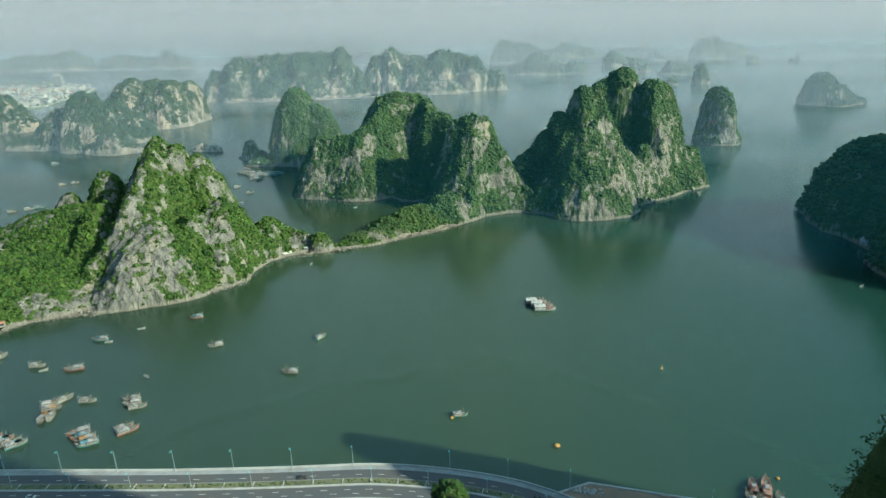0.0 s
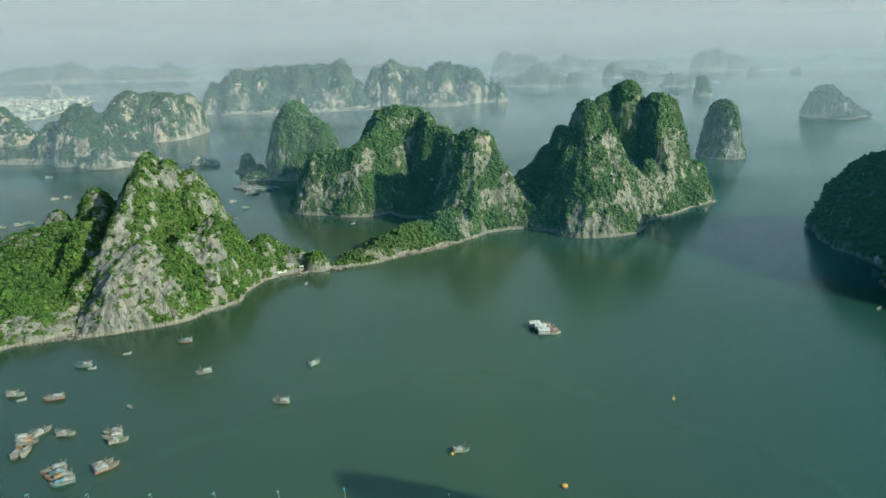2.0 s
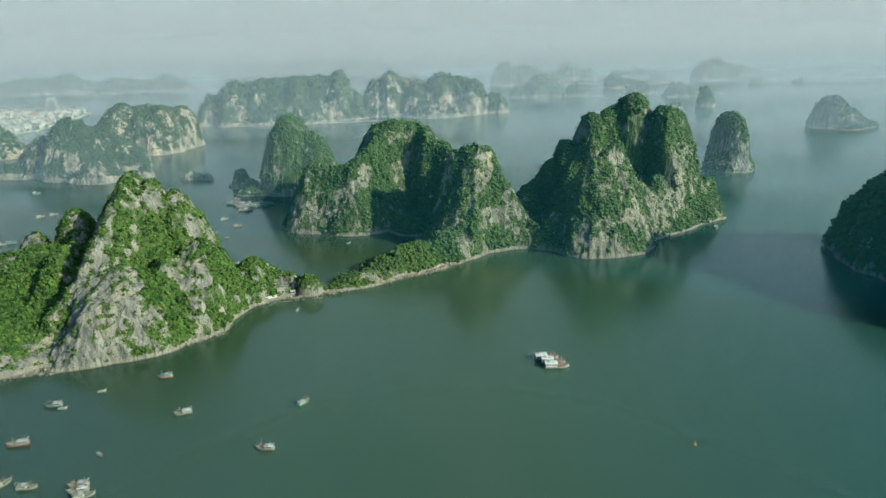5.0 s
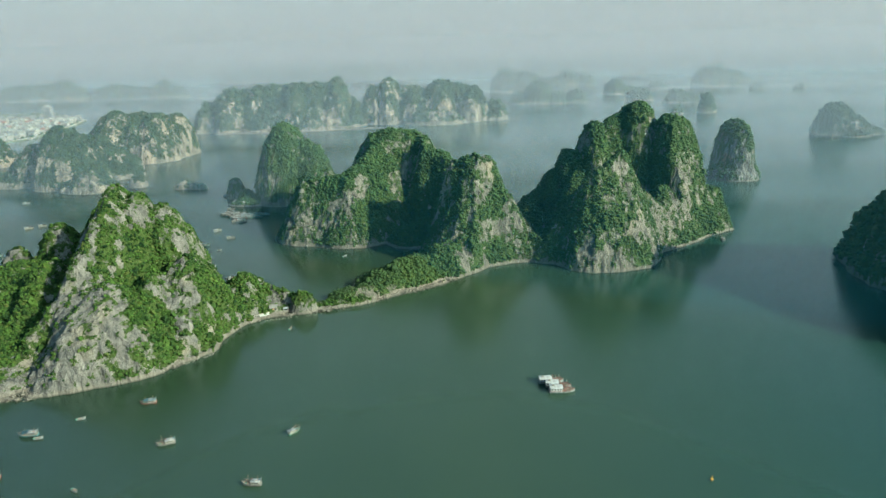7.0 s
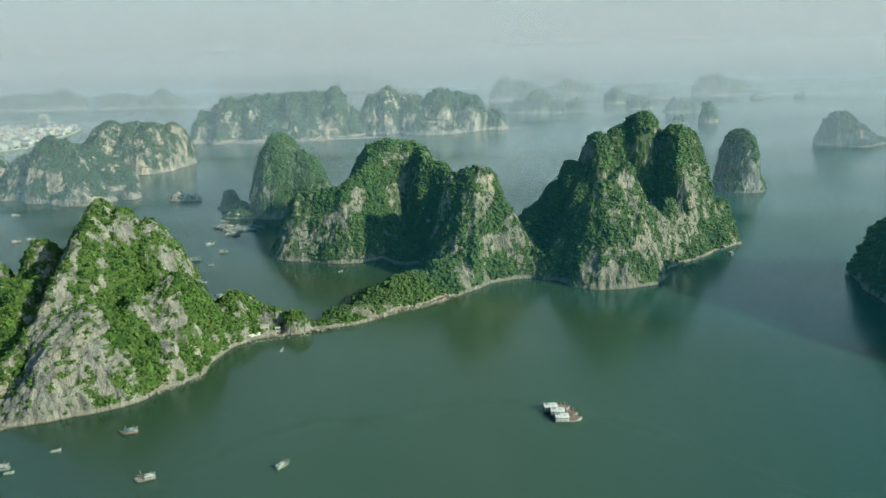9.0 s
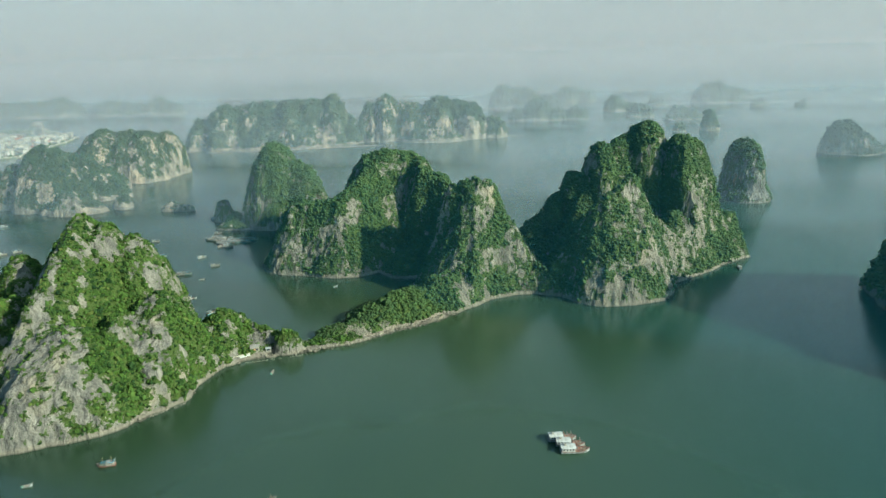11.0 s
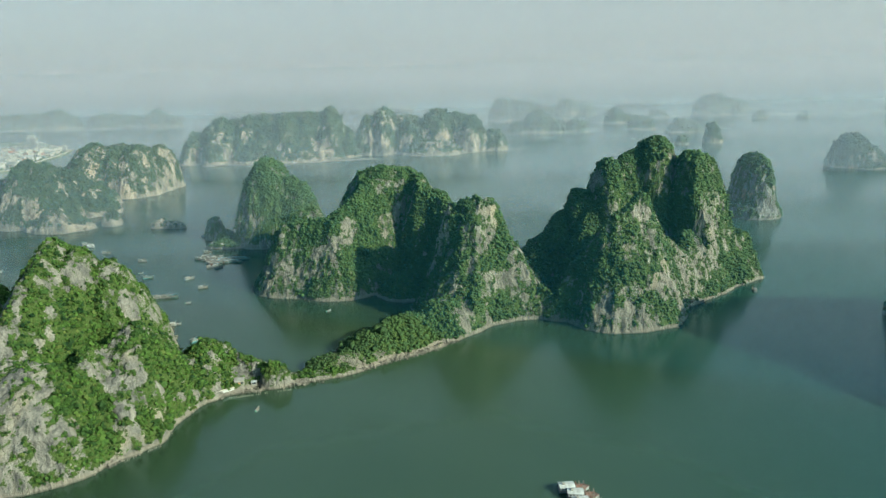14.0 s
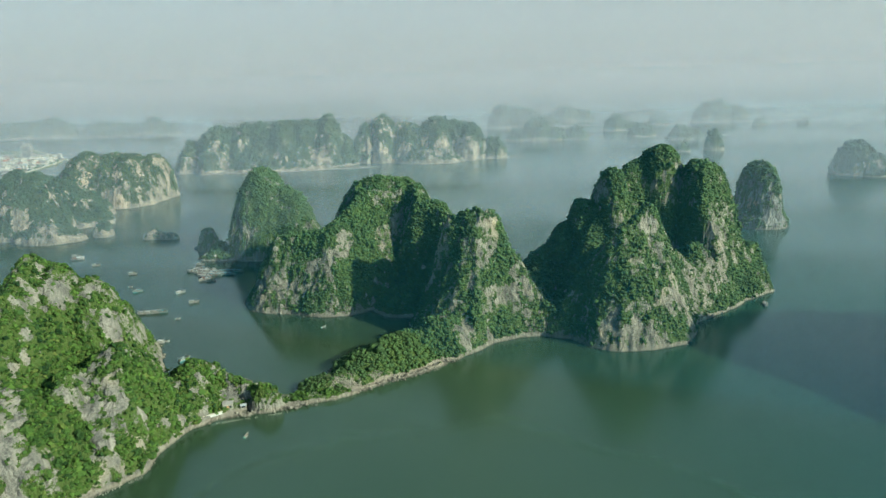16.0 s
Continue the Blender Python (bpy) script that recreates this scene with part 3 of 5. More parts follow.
island("sea_stack", "small dark limestone stack standing in the water", [(-318, 966, 29, 13, 13, 0, 2.4, 0.5)], 1.0, 43, ROCK_MID, LEAF_MID, warp=2, pinnacle=2, category="rock", green=0.3, size=(0.5, 1.1), spacing=1.8)
island("sea_stack", "low bare limestone islet in the water", [(-420, 1034, 13, 16, 9, 0, 2.0, 0.5), (-398, 1034, 11, 15, 8, 0, 2.0, 0.5)], 1.0, 47, ROCK_FAR, LEAF_FAR, warp=3, pinnacle=6, green=-0.25, category="rock", size=(0.8, 1.6))
island("island", "sheer limestone tower island with ochre-stained cliff face", [
    (423, 1059, 85, 31, 44, 0, 2.6, 0.60), (421, 1050, 32, 38, 40, 0, 2.2, 0.60)], 1.5, 53, ROCK_OCHRE, LEAF_MID, warp=3, pinnacle=4, green=0.12, spacing=2.2, size=(0.8, 2.0),
       bare=((420, 1012, 50, 20), (436, 1014, 20, 20)))
island("island", "dark shaded jungle island with steep flanks", [
    (450, 525, 158, 92, 110, 0, 1.60, 0.80), (392, 599, 85, 43, 80, 0, 1.70, 0.80), (383, 631, 23, 22, 49, 0, 1.44, 0.80), (408, 470, 90, 76, 70, 0, 1.50, 0.90)],
    1.9, 59, ROCK_MID, LEAF_MID, warp=5, pinnacle=6, green=0.7, spacing=2.9, size=(1.2, 2.6), grow=(300, 430, 380, 720))
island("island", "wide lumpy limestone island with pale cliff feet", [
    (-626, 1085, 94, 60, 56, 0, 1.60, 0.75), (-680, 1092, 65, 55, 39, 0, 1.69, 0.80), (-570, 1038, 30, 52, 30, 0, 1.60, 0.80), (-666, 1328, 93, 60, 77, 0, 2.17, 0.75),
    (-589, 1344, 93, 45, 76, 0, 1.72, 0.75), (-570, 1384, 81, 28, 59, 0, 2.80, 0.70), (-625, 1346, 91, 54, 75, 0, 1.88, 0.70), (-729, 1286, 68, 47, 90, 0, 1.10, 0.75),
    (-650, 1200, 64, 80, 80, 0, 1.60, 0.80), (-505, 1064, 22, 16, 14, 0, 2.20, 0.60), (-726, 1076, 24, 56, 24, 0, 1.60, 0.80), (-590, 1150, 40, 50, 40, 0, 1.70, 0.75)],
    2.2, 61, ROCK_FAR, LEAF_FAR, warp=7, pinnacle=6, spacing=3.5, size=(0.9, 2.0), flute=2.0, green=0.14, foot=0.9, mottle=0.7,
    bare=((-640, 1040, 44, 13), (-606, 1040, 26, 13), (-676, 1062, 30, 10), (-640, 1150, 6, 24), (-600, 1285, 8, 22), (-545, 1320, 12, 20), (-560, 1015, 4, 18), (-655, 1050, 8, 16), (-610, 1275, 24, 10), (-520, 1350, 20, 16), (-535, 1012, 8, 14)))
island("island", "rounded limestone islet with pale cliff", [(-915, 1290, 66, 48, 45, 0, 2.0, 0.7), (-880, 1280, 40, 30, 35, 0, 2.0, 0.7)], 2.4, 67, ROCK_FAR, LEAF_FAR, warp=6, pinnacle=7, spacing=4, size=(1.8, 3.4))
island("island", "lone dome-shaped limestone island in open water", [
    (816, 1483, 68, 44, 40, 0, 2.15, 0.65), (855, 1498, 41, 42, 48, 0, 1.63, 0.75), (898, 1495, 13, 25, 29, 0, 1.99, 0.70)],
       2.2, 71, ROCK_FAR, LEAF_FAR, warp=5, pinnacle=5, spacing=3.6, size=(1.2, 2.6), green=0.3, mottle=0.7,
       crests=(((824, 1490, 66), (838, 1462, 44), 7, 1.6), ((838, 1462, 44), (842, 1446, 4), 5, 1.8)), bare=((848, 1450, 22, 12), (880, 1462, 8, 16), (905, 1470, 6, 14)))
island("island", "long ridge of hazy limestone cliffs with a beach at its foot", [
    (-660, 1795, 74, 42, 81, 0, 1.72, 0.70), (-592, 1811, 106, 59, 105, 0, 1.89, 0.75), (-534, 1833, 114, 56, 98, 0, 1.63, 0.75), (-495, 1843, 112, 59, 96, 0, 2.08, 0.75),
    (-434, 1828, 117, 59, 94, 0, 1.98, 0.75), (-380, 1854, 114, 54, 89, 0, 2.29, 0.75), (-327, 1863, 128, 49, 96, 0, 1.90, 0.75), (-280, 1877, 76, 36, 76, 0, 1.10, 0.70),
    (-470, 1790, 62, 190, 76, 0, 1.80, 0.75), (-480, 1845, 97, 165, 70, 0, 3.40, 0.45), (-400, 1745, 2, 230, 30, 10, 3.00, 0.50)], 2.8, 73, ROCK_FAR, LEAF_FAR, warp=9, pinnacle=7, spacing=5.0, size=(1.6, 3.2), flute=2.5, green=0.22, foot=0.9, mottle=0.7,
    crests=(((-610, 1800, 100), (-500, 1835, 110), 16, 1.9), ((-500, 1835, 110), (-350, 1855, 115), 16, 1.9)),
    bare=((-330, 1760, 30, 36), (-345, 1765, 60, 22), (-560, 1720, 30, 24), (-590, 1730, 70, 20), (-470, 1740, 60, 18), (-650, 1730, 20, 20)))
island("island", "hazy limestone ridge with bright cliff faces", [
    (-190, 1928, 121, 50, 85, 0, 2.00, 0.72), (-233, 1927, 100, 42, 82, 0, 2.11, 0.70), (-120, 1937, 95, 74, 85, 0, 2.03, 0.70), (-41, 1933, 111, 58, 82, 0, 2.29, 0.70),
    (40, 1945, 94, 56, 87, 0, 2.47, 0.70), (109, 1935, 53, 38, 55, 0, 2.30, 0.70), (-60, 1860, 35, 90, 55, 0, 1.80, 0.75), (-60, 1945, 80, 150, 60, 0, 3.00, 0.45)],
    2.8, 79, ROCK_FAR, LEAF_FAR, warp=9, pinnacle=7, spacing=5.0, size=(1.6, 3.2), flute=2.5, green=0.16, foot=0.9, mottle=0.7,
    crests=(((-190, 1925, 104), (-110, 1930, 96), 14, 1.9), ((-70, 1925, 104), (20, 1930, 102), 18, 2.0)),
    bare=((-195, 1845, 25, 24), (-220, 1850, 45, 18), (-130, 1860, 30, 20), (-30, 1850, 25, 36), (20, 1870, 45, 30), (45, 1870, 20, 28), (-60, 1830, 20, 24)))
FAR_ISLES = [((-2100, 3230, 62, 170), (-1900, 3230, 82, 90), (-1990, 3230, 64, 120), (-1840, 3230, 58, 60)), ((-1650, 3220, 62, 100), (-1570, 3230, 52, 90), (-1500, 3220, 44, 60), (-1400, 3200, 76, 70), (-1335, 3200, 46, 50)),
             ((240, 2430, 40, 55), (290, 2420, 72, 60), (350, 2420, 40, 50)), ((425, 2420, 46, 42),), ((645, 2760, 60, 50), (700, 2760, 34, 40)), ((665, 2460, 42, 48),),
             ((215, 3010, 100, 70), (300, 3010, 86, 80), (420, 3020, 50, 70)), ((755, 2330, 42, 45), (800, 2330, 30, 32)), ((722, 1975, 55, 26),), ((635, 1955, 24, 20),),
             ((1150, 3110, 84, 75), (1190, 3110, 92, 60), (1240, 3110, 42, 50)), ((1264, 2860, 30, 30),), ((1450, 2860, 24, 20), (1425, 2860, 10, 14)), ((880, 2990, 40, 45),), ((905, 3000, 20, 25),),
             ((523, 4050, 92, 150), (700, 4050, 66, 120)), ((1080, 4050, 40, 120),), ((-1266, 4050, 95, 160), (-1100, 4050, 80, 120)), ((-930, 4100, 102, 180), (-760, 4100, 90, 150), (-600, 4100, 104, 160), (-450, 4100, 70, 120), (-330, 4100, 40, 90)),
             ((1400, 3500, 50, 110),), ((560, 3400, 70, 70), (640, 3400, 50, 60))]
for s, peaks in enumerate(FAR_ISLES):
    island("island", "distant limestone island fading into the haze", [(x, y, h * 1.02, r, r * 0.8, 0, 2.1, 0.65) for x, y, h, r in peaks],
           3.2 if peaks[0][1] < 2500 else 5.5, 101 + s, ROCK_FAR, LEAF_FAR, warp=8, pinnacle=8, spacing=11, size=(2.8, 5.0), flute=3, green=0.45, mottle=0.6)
# the mountain that the flight starts from
island("mountain", "forested limestone mountain beside the coast road", [
    (277, 91, 190, 66, 46, 25, 1.45, 0.85), (170, 34, 240, 46, 46, 0, 1.7, 0.9), (186, 88, 137, 46, 40, 0, 1.5, 0.9), (76.5, 76, 154, 27, 24, 0, 2.2, 0.7),
    (0, 50, 122, 40, 38, 0, 1.5, 0.9), (-15, -30, 150, 70, 70, 0, 1.5, 0.9), (0, -40, 124, 110, 90, 0, 1.5, 0.9), (120, -10, 120, 110, 80, 0, 1.5, 0.9)],
    1.8, 211, ROCK_NEAR, LEAF_NEAR, warp=2.5, pinnacle=2.5, green=0.5, lush=((79.5, 76, 141, 50),), spacing=0.5, size=(0.08, 0.18), grow=(55, 75, 72, 98), category="mountain", rugged=0.3, flute=1.0)
island("rock_pinnacle", "leafy limestone pinnacle rising from the mountain side", [(0, 60, 144, 13, 13, 0, 1.9, 0.65), (-3, 60, 136, 9, 7, 0, 2.2, 0.6)],
    0.5, 219, ROCK_NEAR, LEAF_NEAR, warp=2.0, pinnacle=2.0, green=0.15, spacing=0.36, size=(0.12, 0.36), grow=(-5.5, 5.5, 52, 66), category="rock", margin=3, flute=0.8)

# ---- coast road ----
EDGE_X = (-430, -214, -134, -108, -87, -66, -48, -40, -32, -19, -7, 5, 15, 25, 34, 43, 60, 100)
EDGE_Y = (239.2, 239.2, 239.3, 240.0, 240.7, 241.8, 242.9, 243.1, 242.8, 241.6, 239.9, 237.6, 235.2, 232.2, 228.5, 223.8, 213.5, 186)


def edge(x):
    """The seaward edge of the coast road."""
    return sum(float(np.interp(x + d, EDGE_X, EDGE_Y)) for d in (-6, -3, 0, 3, 6)) / 5


XS = [-430 + 5 * i for i in range(107)]          # -430 .. 100


def strip(bm, o0, o1, z0, z1, step=1):
    """A slab that follows the road between two offsets from its seaward edge."""
    rows = []
    for x in XS[::step]:
        s = (edge(x + 0.5) - edge(x - 0.5))
        nx, ny = s / math.hypot(1, s), -1 / math.hypot(1, s)
        y = edge(x)
        rows.append([bm.verts.new((x + nx * o, y + ny * o, z)) for o, z in ((o0, z0), (o0, z1), (o1, z1), (o1, z0))])
    for a, b in zip(rows, rows[1:]):
        for k in range(4):
            bm.faces.new((a[k], b[k], b[(k + 1) % 4], a[(k + 1) % 4]))
    bmesh.ops.recalc_face_normals(bm, faces=bm.faces)
    return bm


road = thing("road", Matrix.Identity(4), "curving dual carriageway coast road beside the bay", "road", kind="structure")
part("sea_wall", strip(bmesh.new(), 0.0, 0.6, -2, 4.0), CONCRETE, road, "pale concrete sea wall")
part("promenade", strip(bmesh.new(), 0.6, 3.2, -1, 3.16), PAVING, road, "pale paved promenade")
part("carriageway", strip(bmesh.new(), 3.2, 9.0, -1, 3.0), ASPHALT, road)
part("kerb", strip(bmesh.new(), 9.0, 9.25, -1, 3.15), GREY, road)
part("median", strip(bmesh.new(), 9.25, 13.0, -1, 3.10), VERGE, road, "planted median strip with dry grass")
part("median_kerb", strip(bmesh.new(), 13.0, 13.9, -1, 3.45), CONCRETE, road, "low pale concrete wall")
part("carriageway", strip(bmesh.new(), 13.9, 21.6, -1, 3.0), ASPHALT, road)
part("kerb", strip(bmesh.new(), 21.6, 22.4, -1, 3.2), CONCRETE, road)
part("footway", strip(bmesh.new(), 22.4, 28.0, -1, 3.16), PAVING, road)


def along(x, o, z):
    s = edge(x + 0.5) - edge(x - 0.5)
    n = math.hypot(1, s)
    return Matrix.Translation((x + s / n * o, edge(x) - o / n, z)) @ Matrix.Rotation(math.atan(s), 4, "Z")


dash_me = None
for o in (6.6, 16.4, 19.0):
    for i in range(40):
        x = -330 + i * 10.5 + o * 1.7
        if dash_me is None:
            bm = box(bmesh.new(), -1.5, 1.5, -0.09, 0.09, 0, 0.012)
            ob = part("lane_mark", bm, MARKING, road)
            dash_me = ob.data
        else:
            ob = new("lane_mark", dash_me)
            ob.parent = road
        ob.matrix_world = along(x, o, 3.003)
bar_me = None
for i in range(32):
    x = -330 + i * 13.2
    if bar_me is None:
        ob = part("median_wall", box(bmesh.new(), -0.22, 0.22, -1.8, 1.8, 0, 0.35, 0.04), CONCRETE, road)
        bar_me = ob.data
    else:
        ob = new("median_wall", bar_me)
        ob.parent = road
    ob.matrix_world = along(x, 11.1, 3.10)
rng = np.random.RandomState(8)
pts = []
for i in range(700):
    x = rng.uniform(-400, 80)
    pts.append(along(x, rng.uniform(9.8, 12.6), 3.3).translation[:])
shrubs = thing("hedge", Matrix.Identity(4), "low green shrubs planted along the road median", "shrubs", kind="stuff")
forest(shrubs, np.array(pts), rng.uniform(0.15, 0.42, len(pts)), LEAF_MID, CROWNS_PLAIN, 9, "clipped green shrubs")


def street_lamp(m, tall, two):
    t = thing("street_lamp", m, "tall galvanised street lamp with teal lamp head", "street lamp", "lamps along the coast road")
    part("base", box(bmesh.new(), -0.3, 0.3, -0.3, 0.3, 0, 0.5, 0.06), CONCRETE, t)
    part("pole", tube(bmesh.new(), (0, 0, 0.5), (0, 0, tall), 0.12, 0.07, 8), METAL, t)
    for side in ((1, -1) if two else (-1,)):
        bm = tube(bmesh.new(), (0, 0, tall - 0.1), (0, side * 0.5, tall + 0.35), 0.08, 0.06)
        tube(bm, (0, side * 0.5, tall + 0.35), (0, side * 0.9, tall + 0.4), 0.06, 0.05)
        arm = part("arm", bm, METAL, t)
        part("lamp_head", box(bmesh.new(), -0.22, 0.22, min(side * 0.7, side * 1.9), max(side * 0.7, side * 1.9), tall + 0.25, tall + 0.48, 0.08), LAMP, arm, "teal lamp head")
    return t


lamp_a = street_lamp(along(-184, 0.9, 3.16), 11.4, False)
for x in (-319, -292, -265, -238, -211, -158, -131, -104, -77, -49, -4, 22):
    copy_thing(lamp_a, along(x, 0.9, 3.16))
for x, y in ((48, 225.2), (104, 212.6)):
    copy_thing(lamp_a, pose(x, y, 3.1, 0, 0, -14))
lamp_b = street_lamp(along(-147, 11.1, 3.1), 7.5, False)
for x in (-309, -282, -255, -228, -201, -174, -120, -93, -66, -39, -12, 15, 42):
    copy_thing(lamp_b, along(x, 11.1, 3.1))


def car(m, body_mat, label):
    t = thing("car", m, label, "car", "cars on the coast road")
    part("body", box(bmesh.new(), -2.1, 2.1, -0.86, 0.86, 0.35, 0.98, 0.16), body_mat, t)
    bm = bmesh.new()
    lo = [bm.verts.new((x, y, 0.95)) for x, y in ((-1.5, -0.8), (1.2, -0.8), (1.2, 0.8), (-1.5, 0.8))]
    hi = [bm.verts.new((x, y, 1.5)) for x, y in ((-1.05, -0.66), (0.55, -0.66), (0.55, 0.66), (-1.05, 0.66))]
    for k in range(4):
        bm.faces.new((lo[k], lo[(k + 1) % 4], hi[(k + 1) % 4], hi[k]))
    part("windows", bm, GLASS, t, "dark window glass")
    part("roof", box(bmesh.new(), -1.07, 0.57, -0.68, 0.68, 1.48, 1.54, 0.03), body_mat, t)
    for x in (-1.3, 1.35):
        for y in (-0.8, 0.8):
            part("wheel", tube(bmesh.new(), (x, y - 0.1, 0.33), (x, y + 0.1, 0.33), 0.33, 0.33, 12), TYRE, t)


car(along(-71, 7.8, 3.0), DARK, "dark saloon car driving on the coast road")
car(along(-188, 17.8, 3.0), WHITE, "white car on the coast road")
car(along(37, 7.8, 3.0), DARK, "dark car on the coast road")

land = bmesh.new()
ring = [(-430, 214)] + [tuple(along(x, 27.9, 0).translation[:2]) for x in XS[::4]] + [(400, 120), (700, 120), (700, -500), (-700, -500), (-700, 214)]
top_v = [land.verts.new((x, y, 3.05)) for x, y in ring]
low_v = [land.verts.new((x, y, -3)) for x, y in ring]
land.faces.new(top_v)
for k in range(len(ring)):
    land.faces.new((top_v[k - 1], low_v[k - 1], low_v[k], top_v[k]))
bmesh.ops.recalc_face_normals(land, faces=land.faces)
ground_me = bpy.data.meshes.new("ground")
land.to_mesh(ground_me)
land.free()
ground_me.materials.append(BROWN)
tagged(new("ground", ground_me), "bare brown coastal ground behind the road", "ground", kind="structure")

fill = thing("landfill", Matrix.Identity(4), "brown earth platform with pale concrete rim at the water", "platform", kind="structure")
FILL = [(40, 222.5), (57.5, 230.0), (101, 219.5), (170, 200), (170, 150), (60, 190)]
bm = bmesh.new()
vt = [bm.verts.new((x, y, 3.1)) for x, y in FILL]
vb = [bm.verts.new((x, y, -3)) for x, y in FILL]
bm.faces.new(vt)
for k in range(len(FILL)):
    bm.faces.new((vt[k - 1], vb[k - 1], vb[k], vt[k]))
bmesh.ops.recalc_face_normals(bm, faces=bm.faces)
part("earth", bm, BROWN, fill)
for (xa, ya), (xb, yb) in zip(FILL[:3], FILL[1:4]):
    bm = bmesh.new()
    d = Vector((xb - xa, yb - ya, 0))
    box(bm, 0, d.length, -0.5, 0.5, -2, 3.5)
    bmesh.ops.transform(bm, matrix=Matrix.Translation((xa, ya, 0)) @ Matrix.Rotation(math.atan2(d.y, d.x), 4, "Z"), verts=bm.verts)
    part("rim", bm, CONCRETE, fill)
rng = np.random.RandomState(14)
stack = thing("block_pile", Matrix.Identity(4), "pile of pale building blocks on the earth platform", "blocks")
for _ in range(34):
    x, y = rng.uniform(50, 62), 0
    y = 226.0 - (x - 50) * 0.15 + rng.uniform(-2.2, 1.0)
    bm = box(bmesh.new(), -0.6, 0.6, -0.4, 0.4, 0, 0.7, 0.05)
    b = part("block", bm, CONCRETE, stack)
    b.matrix_world = pose(x, y, 3.1, 0, 0, rng.uniform(0, 180))


# ---- boats ----
def hull_mesh(L, W, H, sheer=0.8, stern=0.75):
    """A wooden hull: rounded bilge, raised bow, cut stern; open top closed by the deck."""
    bm = bmesh.new()
    rows = []
    n = 11
    for i in range(n):
        u = i / (n - 1)
        x = -L / 2 + L * u
        w = W / 2 * (stern + (1 - stern) * min(1, u * 2.2)) * (1 - max(0, (u - 0.55) / 0.45) ** 2.2 * 0.96)
        top = H + sheer * max(0, (u - 0.45) / 0.55) ** 2 + 0.25 * max(0, 0.3 - u)
        keel = -0.5 + 0.9 * max(0, (u - 0.75) / 0.25) ** 2
        rows.append([bm.verts.new(p) for p in ((x, -w, top), (x, -w * 0.92, H * 0.35), (x, -w * 0.55, keel), (x, w * 0.55, keel), (x, w * 0.92, H * 0.35), (x, w, top))])
    for a, b in zip(rows, rows[1:]):
        for k in range(5):
            bm.faces.new((a[k], a[k + 1], b[k + 1], b[k]))
    bm.faces.new(rows[0])
    bm.faces.new(list(reversed(rows[-1])))
    bmesh.ops.recalc_face_normals(bm, faces=bm.faces)
    return bm, rows


